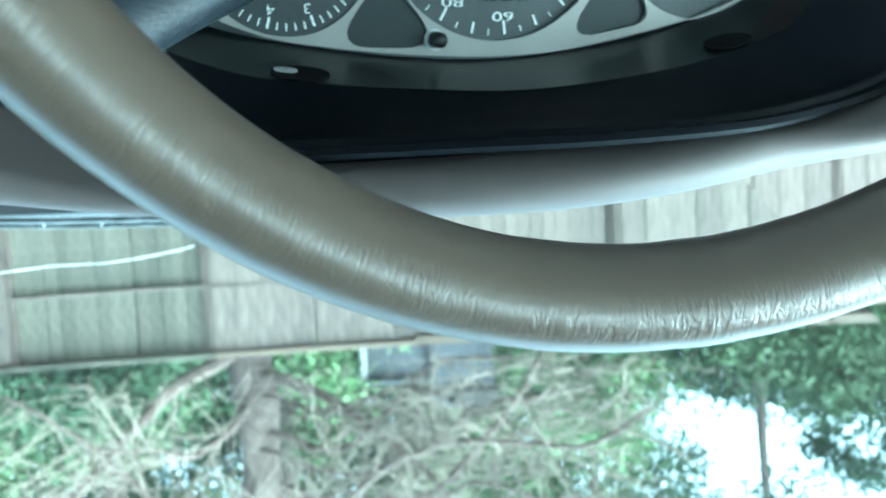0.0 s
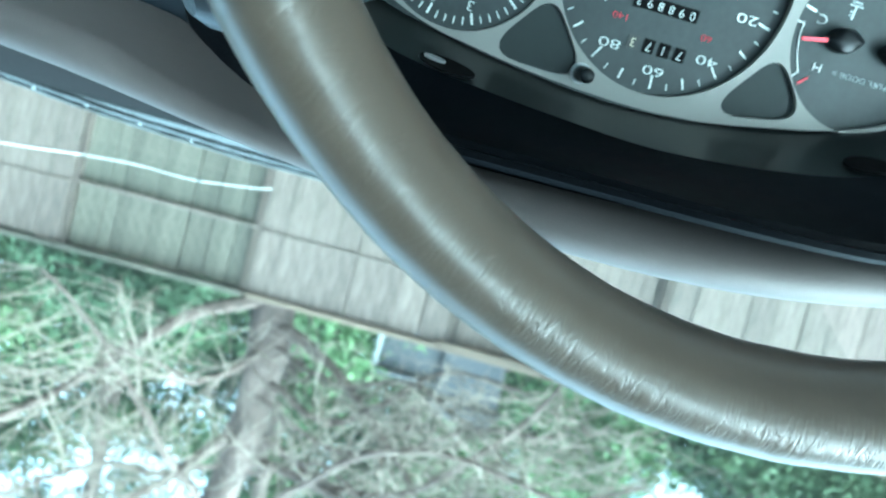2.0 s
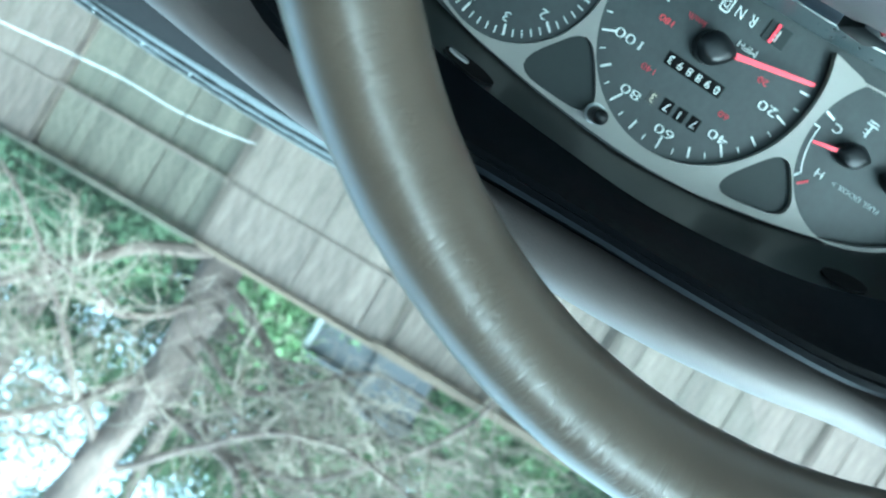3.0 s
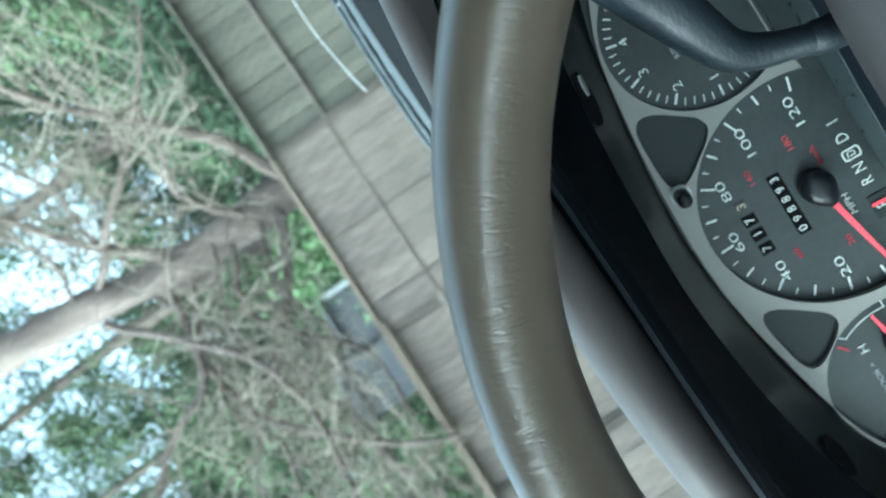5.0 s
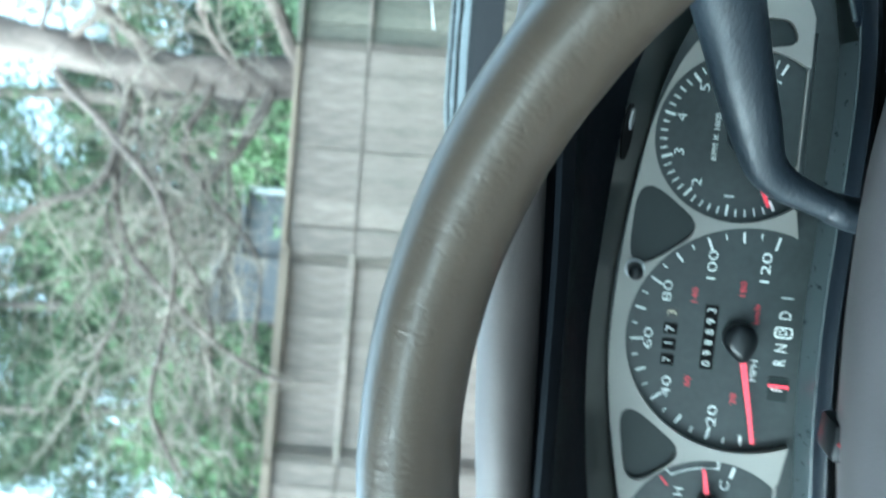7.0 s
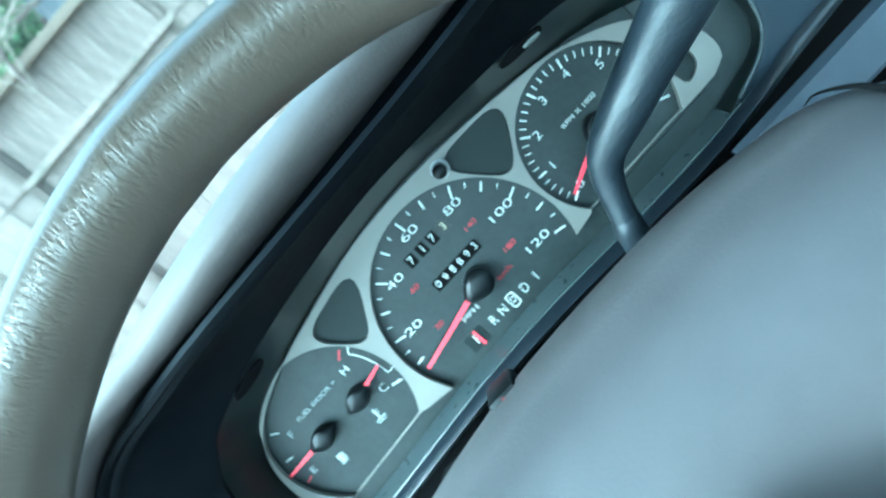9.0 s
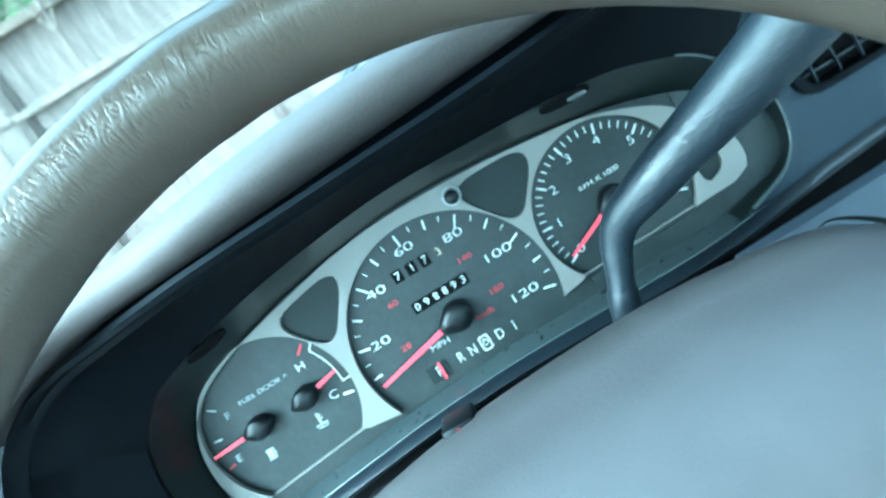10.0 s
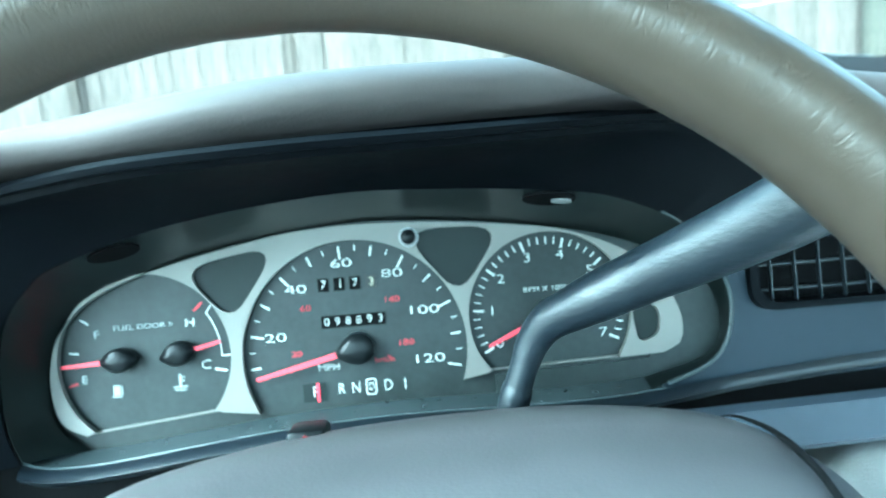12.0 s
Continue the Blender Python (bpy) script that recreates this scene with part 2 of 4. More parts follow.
def rounded(points, r, steps=6):
    """A polygon with rounded corners."""
    out, n = [], len(points)
    for i in range(n):
        a, b, c = Vector(points[i - 1]), Vector(points[i]), Vector(points[(i + 1) % n])
        u, v = (a - b).normalized(), (c - b).normalized()
        ang = u.angle(v)
        d = min(r / math.tan(ang / 2), 0.48 * (a - b).length, 0.48 * (c - b).length)
        p, q = b + u * d, b + v * d
        for k in range(steps + 1):
            t = k / steps
            out.append(tuple((1 - t) ** 2 * p + 2 * t * (1 - t) * b + t * t * q))
    return out


def clipped_circle(c, r, left, right, n=64):
    """A circle cut by the line through left and right, which keeps what lies above."""
    out = []
    (x0, z0), (x1, z1) = left, right
    for k in range(n):
        a = 2 * math.pi * k / n
        x, z = c[0] + r * math.cos(a), c[1] + r * math.sin(a)
        if z >= z0 + (z1 - z0) * (x - x0) / (x1 - x0):
            out.append((x, z))
    i = max(range(len(out)), key=lambda k: (Vector(out[k]) - Vector(out[k - 1])).length)
    return out[i:] + out[:i]


TEXT = {}


def letters(text, size):
    """The mesh of a word, in x and z, from x = 0, facing -y."""
    if (text, size) not in TEXT:
        cu = bpy.data.curves.new("word", "FONT")
        cu.body, cu.size, cu.align_x, cu.align_y = text, size, "LEFT", "CENTER"
        cu.extrude, cu.offset = 0.0001, -0.011 * size if size > 0.0060 else -0.005 * size
        ob = new("word", cu)
        bpy.context.view_layer.update()
        me = bpy.data.meshes.new_from_object(ob.evaluated_get(bpy.context.evaluated_depsgraph_get()))
        bpy.data.objects.remove(ob)
        me.transform(Matrix.Rotation(radians(90), 4, "X"))
        TEXT[text, size] = me
    return TEXT[text, size]


def word(name, text, size, x, z, y, material, parent, wide=1.0, label=""):
    """A word whose letters are parts of their own, centred on x and z."""
    def right(s):
        return max(v.co.x for v in letters(s, size).vertices)
    total, made = right(text), None
    for i, ch in enumerate(text):
        if ch == " ":
            continue
        me = letters(ch, size).copy()
        me.materials.clear()
        me.materials.append(material)
        me.transform(Matrix.Translation((x + wide * (right(text[:i + 1]) - right(ch) - total / 2), y, z)) @ Matrix.Diagonal((wide, 1, 1, 1)))
        made = new(name, me)
        made.parent = parent
        tagged(made, label)
    return made


def bar(bm, x, z, y, length, width, angle):
    """A thin printed stroke in the face's plane."""
    d, n = Vector((math.cos(angle), 0, math.sin(angle))), Vector((-math.sin(angle), 0, math.cos(angle)))
    c = Vector((x, y, z))
    vs = [bm.verts.new(c + sx * d * length / 2 + sz * n * width / 2) for sx, sz in ((-1, -1), (1, -1), (1, 1), (-1, 1))]
    bm.faces.new(vs)


# ---- instrument cluster ----
cluster = thing("instrument_cluster", "car instrument cluster with black dials in a silver bezel", "instrument cluster", FACE)
UPPER = [(-0.1365, -0.0306), (-0.148, -0.024), (-0.1525, -0.0085), (-0.1515, 0.0084), (-0.146, 0.022), (-0.133, 0.0352), (-0.1125, 0.0449), (-0.089, 0.0515), (-0.06, 0.0576), (-0.032, 0.0624), (-0.003, 0.0643), (0.0254, 0.0636), (0.054, 0.0616), (0.0826, 0.0581), (0.111, 0.0529), (0.1393, 0.041), (0.156, 0.026), (0.166, 0.008), (0.166, -0.008), (0.156, -0.0135)]
outline = [(v.x, v.y) for v in smooth_line([(x, z, 0) for x, z in UPPER], 90)]
SPEEDO, TACH, FUEL = (0.0, 0.0), (0.1, 0.0115), (-0.1055, 0.005)
dials = [clipped_circle(TACH, 0.0415, (0.065, -0.0150), (0.1313, -0.0139)), clipped_circle(FUEL, 0.0432, (-0.1357, -0.0296), (-0.0696, -0.0235))]
outline += [(0.1335, -0.0142)] + dials[0] + [(0.0665, -0.0162), (0.0535, -0.0185)] + [(0.0568 * math.cos(radians(a)), 0.0568 * math.sin(radians(a))) for a in range(-18, 208, 4)] + [(-0.0502, -0.0268), (-0.0690, -0.0243)] + dials[1]
tris = [rounded([(-0.083, 0.0478), (-0.0355, 0.0566), (-0.0605, 0.0225)], 0.009), rounded([(0.029, 0.0585), (0.078, 0.057), (0.0545, 0.0262)], 0.009), rounded([(0.1410, 0.0125), (0.1560, 0.0115), (0.1555, -0.0035), (0.1440, -0.0085)], 0.0075)]
tris = [[(sum(p[0] for p in q) / len(q) * (1 - s) + x * s, sum(p[1] for p in q) / len(q) * (1 - s) + z * s) for x, z in q] for q, s in zip(tris, (1.12, 1.12, 1.0))]
bm = bmesh.new()
plate(bm, outline, tris, -0.0048, -0.0008)
bmesh.ops.bevel(bm, geom=[e for e in bm.edges if e.is_manifold and e.calc_face_angle(0) > 1.2 and all(v.co.y < -0.004 for v in e.verts)], offset=0.0008, segments=2, affect="EDGES")
part("bezel", bm, SILVER, cluster, "matt silver painted bezel")
for (xa, za), (xb, zb) in (((-0.1375, -0.0305), (-0.0690, -0.0240)), ((0.0665, -0.0158), (0.134, -0.0144))):
    bm = bmesh.new()
    plate(bm, [(xa, za), (xb, zb), (xb, zb + 0.0009), (xa, za + 0.0009)], [], -0.0014, 0.0004)
    part("bezel_foot", bm, SILVER, cluster, "thin silver line under the dial", smooth=False)
bm = bmesh.new()
plate(bm, [(-0.17, -0.05), (0.155, -0.04), (0.168, 0.0), (0.168, 0.07), (-0.17, 0.07)], [], 0.0005, 0.004)
part("dial_plate", bm, DIAL, cluster, "matt black dial plate")
bm = bmesh.new()
plate(bm, [(0.07, -0.036), (0.185, -0.036), (0.2, -0.01), (0.2, 0.05), (0.150, 0.05), (0.150, -0.0160), (0.07, -0.0180)], [], -0.0012, 0.0004)
part("end_panel", bm, DIAL, cluster, "dark grey end panel")
for loop in tris:
    bm = bmesh.new()
    plate(bm, loop, [], -0.0014, 0.0004)
    part("lamp_window", bm, WINDOW, cluster, "unlit dark warning lamp window")
Y = -0.0001


def ticks(c, marks, material):
    for a, r0, r1, w in marks:
        bm = bmesh.new()
        r = (r0 + r1) / 2
        bar(bm, c[0] + r * math.cos(a), c[1] + r * math.sin(a), Y, r1 - r0, w, a)
        part("scale_mark", bm, material, cluster, smooth=False)


def mph(v):
    return radians(90 + 5.5 - (v - 60) * 1.8)


ticks(SPEEDO, [(mph(v), 0.0475 if v % 20 == 0 else (0.049 if v % 10 == 0 else 0.0512), 0.0542, 0.0010 if v % 10 == 0 else 0.0005) for v in range(10, 121, 5)], INK)
for v, x, z in ((20, -0.0406, 0.0098), (40, -0.0284, 0.0336), (60, -0.0044, 0.0452), (80, 0.0209, 0.0381), (100, 0.0353, 0.0181), (120, 0.0363, -0.0070)):
    word("numeral", str(v), 0.0063, x, z, Y, INK, cluster, wide=1.85)
for k, x, z in (("20", -0.0304, 0.0008), ("60", -0.0242, 0.0237), ("140", 0.0198, 0.0248), ("180", 0.0254, 0.0023)):
    word("numeral", k, 0.0042, x, z, Y, REDINK, cluster, wide=1.4)
word("unit_mark", "km/h", 0.0042, 0.0138, -0.0054, Y, REDINK, cluster, wide=1.2)
word("unit_mark", "MPH", 0.0046, -0.0147, -0.0072, Y, INK, cluster, wide=1.25)


def tach(k):
    return radians(208 - 33.3 * k)


ticks(TACH, [(tach(k / 10), 0.0335 if k % 10 == 0 else (0.0345 if k % 5 == 0 else 0.0352), 0.0388, 0.0011 if k % 10 == 0 else 0.0006) for k in range(0, 71, 2)], INK)
for k in range(8):
    a = tach(k)
    word("numeral", str(k), 0.0066, TACH[0] + 0.0300 * math.cos(a), TACH[1] + 0.0300 * math.sin(a), Y, INK, cluster, wide=1.3)
word("unit_mark", "RPM X 1000", 0.0036, 0.0992, 0.0236, Y, INK, cluster, wide=1.25)

# fuel and temperature
ticks(FUEL, [(radians(a), 0.0345, 0.0395, 0.0008) for a in (145, 171)] + [(radians(-13), 0.0345, 0.0405, 0.0012)], INK)
ticks(FUEL, [(radians(195), 0.037, 0.0415, 0.0009), (radians(42), 0.0335, 0.0395, 0.0011)], REDINK)
bm = bmesh.new()
arc = [(0.0375 * math.cos(radians(a)) + FUEL[0], 0.0375 * math.sin(radians(a)) + FUEL[1]) for a in range(-2, 36, 4)]
arc = [(arc[0][0] + 0.005, arc[0][1]), *arc, (arc[-1][0] + 0.003, arc[-1][1] + 0.004)]
for (x0, z0), (x1, z1) in zip(arc, arc[1:]):
    bar(bm, (x0 + x1) / 2, (z0 + z1) / 2, Y, math.hypot(x1 - x0, z1 - z0) + 0.0003, 0.0006, math.atan2(z1 - z0, x1 - x0))
part("temperature_arc", bm, INK, cluster, smooth=False)
for k, x, z, s, m in (("F", -0.1303, 0.0192, 0.0058, DIMINK), ("E", -0.1378, -0.0031, 0.0058, DIMINK), ("H", -0.0832, 0.0215, 0.0060, INK), ("C", -0.0764, -0.0004, 0.0064, INK)):
    word("letter", k, s, x, z, Y, m, cluster, wide=1.25)
word("unit_mark", "FUEL DOOR >", 0.0036, -0.1065, 0.0217, Y, DIMINK, cluster, wide=1.35)
bm = bmesh.new()
for x, z, w, h in ((-0.1220, -0.0095, 0.0036, 0.0050), (-0.1220, -0.0126, 0.0048, 0.0008), (-0.1194, -0.0095, 0.0007, 0.0045)):
    bar(bm, x, z, Y, w, h, 0)
part("fuel_symbol", bm, DIMINK, cluster, smooth=False)
bm = bmesh.new()
for x, z, w, h in ((-0.0900, -0.0070, 0.0012, 0.0062), (-0.0900, -0.0104, 0.0070, 0.0008), (-0.0900, -0.0120, 0.0056, 0.0007), (-0.0886, -0.0055, 0.0016, 0.0006), (-0.0886, -0.0073, 0.0016, 0.0006)):
    bar(bm, x, z, Y, w, h, 0)
part("coolant_symbol", bm, DIMINK, cluster, smooth=False)

# odometer, trip meter, gear row
def drum_digits(text, x, z, pitch, size, gap, pale=99):
    for i, k in enumerate(text):
        bm = bmesh.new()
        box(bm, (x + i * pitch - pitch * gap, -0.0004, z - size * 0.55), (x + i * pitch + pitch * gap, 0.0002, z + size * 0.55))
        d = part("odometer_drum", bm, PALEDRUM if i == pale else DRUM, cluster, "grey tenths drum with a yellowed digit" if i == pale else "", smooth=False)
        word("digit", k, size, x + i * pitch, z, -0.0006, YELLOWINK if i == pale else INK, d, wide=1.05)


drum_digits("098893", -0.0138, 0.0158, 0.00545, 0.0056, 0.5)
drum_digits("7173", -0.0141, 0.0348, 0.0081, 0.0060, 0.34, 3)
for k, x in (("R", -0.0090), ("N", -0.0018), ("D", 0.0147), ("1", 0.0229)):
    word("gear_letter", k, 0.0080, x, -0.0188, Y, INK, cluster, wide=0.8)
bm = bmesh.new()
plate(bm, rounded([(0.0034, -0.0145), (0.0034, -0.0229), (0.0090, -0.0229), (0.0090, -0.0145)], 0.0018), [rounded([(0.0041, -0.0152), (0.0041, -0.0222), (0.0083, -0.0222), (0.0083, -0.0152)], 0.0014)], Y - 0.0001, Y)
od = part("overdrive_mark", bm, INK, cluster, "white ring round the letter", smooth=False)
word("gear_letter", "D", 0.0056, 0.0062, -0.0187, Y, INK, od, wide=0.75)
bm = bmesh.new()
box(bm, (-0.0285, -0.0003, -0.0240), (-0.0165, 0.0002, -0.0145))
pw = part("gear_window", bm, WINDOW, cluster, "dark gear window", smooth=False)
word("gear_letter", "P", 0.0080, -0.0222, -0.0192, -0.0005, INK, pw, wide=0.8)
bm = bmesh.new()
box(bm, (-0.0215, -0.0012, -0.0240), (-0.0200, -0.0008, -0.0146))
part("gear_pointer", bm, NEEDLE, pw, "red gear pointer", smooth=False)


def needle(c, angle, length, hub, width, tail=0.0):
    """A red pointer under a dark cap."""
    a = radians(angle)
    d, n = Vector((math.cos(a), 0, math.sin(a))), Vector((-math.sin(a), 0, math.cos(a)))
    o = Vector((c[0], -0.0062, c[1]))
    bm = bmesh.new()
    for y in (0.0, 0.0012):
        for s, w in ((hub * 0.6, width), (length, width * 0.55)):
            for k in (-1, 1):
                bm.verts.new(o + d * s + n * k * w / 2 + Vector((0, y, 0)))
    bmesh.ops.convex_hull(bm, input=bm.verts[:])
    nd = part("needle", bm, NEEDLE, cluster, "red plastic needle", smooth=False)
    bm = bmesh.new()
    rings = []
    for y, s in ((-0.001, 1.0), (-0.0065, 1.0), (-0.0085, 0.8), (-0.0092, 0.45)):
        ring = []
        for k in range(28):
            t = 2 * math.pi * k / 28
            if tail:  # an almond with two pointed ends
                u, v = (1.85 - 0.3 * (1 - s)) * math.cos(t), 1.2 * math.copysign(abs(math.sin(t)) ** 1.9, math.sin(t))
            else:
                u, v = (1 + 0.42 * max(0, math.cos(t)) ** 4) * math.cos(t), 0.98 * math.sin(t)
            ring.append(Vector((c[0], y, c[1])) + hub * s * (d * u + n * v))
        rings.append(ring)
    rows = loft(bm, rings, True)
    bm.faces.new(rows[-1])
    part("needle_cap", bm, HUBCAP, nd, "glossy black needle cap")


needle((0.0015, 0.0018), 192.5, 0.0530, 0.0082, 0.0030)
needle((-0.1180, 0.0060), 182.5, 0.0285, 0.0051, 0.0024, tail=0.45)
needle((-0.0885, 0.0068), 12, 0.0220, 0.0051, 0.0024, tail=0.45)
needle(TACH, 204, 0.0355, 0.0075, 0.0026)

# trip reset stem
bm = bmesh.new()
disc(bm, (0.0313, 0.0557), 0.0052, -0.0045, -0.0056, 32, 0.0048)
disc(bm, (0.0313, 0.0557), 0.0044, -0.0056, -0.0064, 32, 0.0042)
stem = part("reset_collar", bm, CHROME, cluster, "worn bright collar")
bm = bmesh.new()
for y0, y1, r, top in ((-0.0062, -0.0098, 0.0040, 0.0040), (-0.0098, -0.0105, 0.0033, 0.0033), (-0.0105, -0.0142, 0.0040, 0.0039), (-0.0142, -0.0149, 0.0032, 0.0032), (-0.0149, -0.0195, 0.0039, 0.0035), (-0.0195, -0.0206, 0.0035, 0.0020)):
    disc(bm, (0.0313, 0.0557), r, y0, y1, 24, top)
part("reset_stem", bm, HUBCAP, stem, "black ribbed reset stem")

# ---- dashboard: binnacle, pad, trim, column ----
dash = thing("dashboard", "grey vinyl dashboard with a black arched instrument binnacle", "dashboard", FACE)
N = 121
r0 = smooth_line([(-0.136, -0.003, -0.038), (-0.150, -0.003, -0.024), (-0.1535, -0.003, -0.0085), (-0.1525, -0.003, 0.0088), (-0.147, -0.003, 0.023), (-0.134, -0.003, 0.0362), (-0.1125, -0.003, 0.0459), (-0.06, -0.003, 0.0586), (-0.003, -0.003, 0.0653), (0.054, -0.003, 0.0626), (0.111, -0.003, 0.0539), (0.145, -0.003, 0.044), (0.172, -0.003, 0.030), (0.1850, -0.003, 0.014), (0.1868, -0.003, -0.004), (0.177, -0.003, -0.0175), (0.145, -0.003, -0.0258)], N)
r1 = smooth_line([(-0.158, -0.026, -0.037), (-0.1630, -0.028, -0.02), (-0.1632, -0.030, 0.002), (-0.161, -0.032, 0.018), (-0.1555, -0.0330, 0.0338), (-0.1419, -0.0398, 0.0462), (-0.1253, -0.0464, 0.0553), (-0.0688, -0.0629, 0.0685), (0.0, -0.07, 0.0756), (0.0527, -0.0658, 0.0742), (0.1033, -0.054, 0.0702), (0.1307, -0.0444, 0.0649), (0.1620, -0.028, 0.052), (0.1825, -0.0165, 0.030), (0.1890, -0.0135, 0.006), (0.179, -0.0135, -0.017), (0.145, -0.0175, -0.0294)], N)
H = max(i for i, q in enumerate(r1) if q.z > 0.040) + 1
r1h = r1[:H]
r2 = smooth_line([(-0.205, -0.075, -0.045), (-0.210, -0.074, -0.01), (-0.208, -0.072, 0.03), (-0.196, -0.070, 0.060), (-0.172, -0.072, 0.076), (-0.145, -0.083, 0.0815), (-0.118, -0.1017, 0.0822), (-0.0655, -0.1275, 0.084), (-0.005, -0.139, 0.0845), (0.05, -0.1322, 0.0858), (0.0948, -0.1149, 0.0888), (0.1347, -0.0903, 0.0925), (0.175, -0.060, 0.092), (0.205, -0.034, 0.080), (0.214, -0.024, 0.070)], H)
r2a = [q + Vector((0, -0.0016, 0.0022)) for q in r2]
r2b = [q + Vector((0, 0.0012, 0.0044)) for q in r2]
r2c = [q + Vector((0, 0.02, 0.004)) for q in r2]
bm = bmesh.new()
loft(bm, [r0, [a.lerp(b, 0.5) + Vector((0, 0, 0.001)) for a, b in zip(r0, r1)], r1])
part("cluster_surround", bm, SHELF, dash, "dark grey plastic cluster surround")
bm = bmesh.new()
tube(bm, [q + Vector((0, -0.0012, 0)) for q in r1 if q.x > 0.15 and q.y > -0.036], 0.0011, 8)
part("lens_edge", bm, LENSEDGE, dash, "glossy grey lens edge")
bm = bmesh.new()
r2d = [q + Vector((0, 0.035, 0.022)) for q in r2]
loft(bm, [[q + Vector((0, -0.001, -0.0008)) for q in r1h], [q + Vector((0, -0.003, 0.0006)) for q in r1h], [a.lerp(b, 0.5) + Vector((0, 0.0, 0.0035)) for a, b in zip(r1h, r2)], *[[a.lerp(b, k) + Vector((0, 0.0, dz)) for a, b in zip(r1h, r2)] for k, dz in ((0.83, 0.0022), (0.855, -0.0004), (0.88, -0.0004), (0.905, 0.0016))], r2, r2a, r2b, r2c, r2d])
part("binnacle_hood", bm, BLACK, dash, "black plastic binnacle hood")


def lip_y(x):
    return -0.139 + 2.68 * x * x


RIDGE = [(-0.452, -0.035, 0.064), (-0.3, -0.07, 0.082), (-0.2, -0.1, 0.0925), (-0.1414, -0.105, 0.1014), (-0.1, -0.105, 0.1062), (-0.05, -0.105, 0.1125), (0.0, -0.105, 0.1163), (0.05, -0.105, 0.1172), (0.09, -0.105, 0.1170), (0.138, -0.105, 0.1125), (0.168, -0.105, 0.1085), (0.205, -0.105, 0.1028), (0.236, -0.105, 0.0985), (0.3, -0.09, 0.096), (0.45, -0.06, 0.092), (0.8, -0.04, 0.088), (1.05, -0.03, 0.088)]
ridge = smooth_line(RIDGE, 111)
rings = []
for q in ridge:
    x = q.x
    inside = max(0.0, 1 - max(0.0, abs(x) - 0.11) / 0.1)
    zf = inside * (0.084 + 0.038 * x + 0.23 * x * x + 0.0085) + (1 - inside) * (q.z - 0.016)
    yf = min(inside * (lip_y(x) + 0.003) + (1 - inside) * (q.y - 0.01), q.y - 0.012)
    a, b = q.y - yf, (q.z - zf) / 1.9
    rise = -0.3 + 1.3 / (1 + math.exp(-(x - 0.14) / 0.03)) + 0.68 / (1 + math.exp((x + 0.12) / 0.02))
    roll = [(x, q.y - a * math.cos(radians(t)), q.z - b + b * math.sin(radians(t))) for t in (-64, -50, -35, -20, -5, 10, 25, 40, 55, 70, 80, 90)]
    rings.append([(x, max(q.y + 0.05, -0.03), zf - 0.006 * (1 - inside)), *roll, (x, q.y + 0.02, q.z + 0.0025 * rise), (x, q.y + 0.06, q.z + 0.0085 * rise), (x, 0.08, q.z + 0.03 * rise), (x, 0.30, q.z + 0.068 * rise), (x, 0.46, q.z + 0.09 * rise)])
bm = bmesh.new()
loft(bm, rings)
part("dash_pad", bm, PADSKIN, dash, "soft grey vinyl dash top pad")

# trim panel beside the dials, with the vent's opening
edge = [(q.x, q.z) for q in r1 if q.x > 0.13 and q.y > -0.046]
VENT = rounded([(0.1965, 0.062), (0.1985, 0.0085), (0.375, 0.0015), (0.378, 0.062)], 0.014)
bm = bmesh.new()
plate(bm, [*edge, (0.150, -0.0345), (0.235, -0.0305), (0.42, -0.022), (0.42, 0.085), (0.19, 0.085)], [VENT], -0.0135, -0.004)
bmesh.ops.bevel(bm, geom=[e for e in bm.edges if e.is_manifold and e.calc_face_angle(0) > 1.2 and all(v.co.y < -0.0132 for v in e.verts)], offset=0.0012, segments=2, affect="EDGES")
part("trim_panel", bm, TRIM, dash, "dark blue-black plastic trim panel")
bm = bmesh.new()
plate(bm, [(-0.1975, 0.07), (-0.42, 0.06), (-0.42, -0.05), (-0.205, -0.05)], [rounded([(-0.40, 0.035), (-0.40, -0.025), (-0.235, -0.03), (-0.235, 0.03)], 0.014)], -0.042, -0.02)
part("trim_panel", bm, TRIM, dash, "dark blue-black plastic trim panel")
# lower lip under the dials
low = smooth_line([(0.42, -0.0135, -0.0150), (0.30, -0.0135, -0.0195), (0.235, -0.0140, -0.0228), (0.19, -0.0155, -0.0262), (0.158, -0.0185, -0.0288), (0.12, -0.02, -0.0312), (0.07, -0.02, -0.0312), (0.018, -0.02, -0.0305), (-0.03, -0.02, -0.0325), (-0.064, -0.02, -0.0355), (-0.119, -0.02, -0.0412), (-0.146, -0.022, -0.0412), (-0.158, -0.025, -0.037)], 100)
under = [q for q in low if q.x < 0.156]
bm = bmesh.new()
loft(bm, [[q + Vector((0, 0.018, 0.004)) for q in under], under])
# paler than the upper surround: light on its upward face put into colour
part("lower_surround", bm, LENSEDGE, dash, "dark grey plastic cluster surround")
bm = bmesh.new()
tube(bm, [q + Vector((0, -0.001, 0.0004)) for q in under], 0.0009, 8)
part("lens_edge", bm, LENSEDGE, dash, "glossy grey lens edge")
bm = bmesh.new()
loft(bm, [[q + (0.3 + 0.7 * min(1, max(0, (0.19 - q.x) / 0.05))) * Vector((0, dy, 0)) + Vector((0, 0, dz)) for q in low] for dy, dz in ((0.003, -0.0005), (-0.002, 0.0004), (-0.006, -0.0018), (-0.008, -0.0045), (-0.005, -0.0070), (0.014, -0.0085))])
part("lower_lip", bm, LIP, dash, "dark blue-black plastic lower lip")
# lower dash, behind a dark gap
bm = bmesh.new()
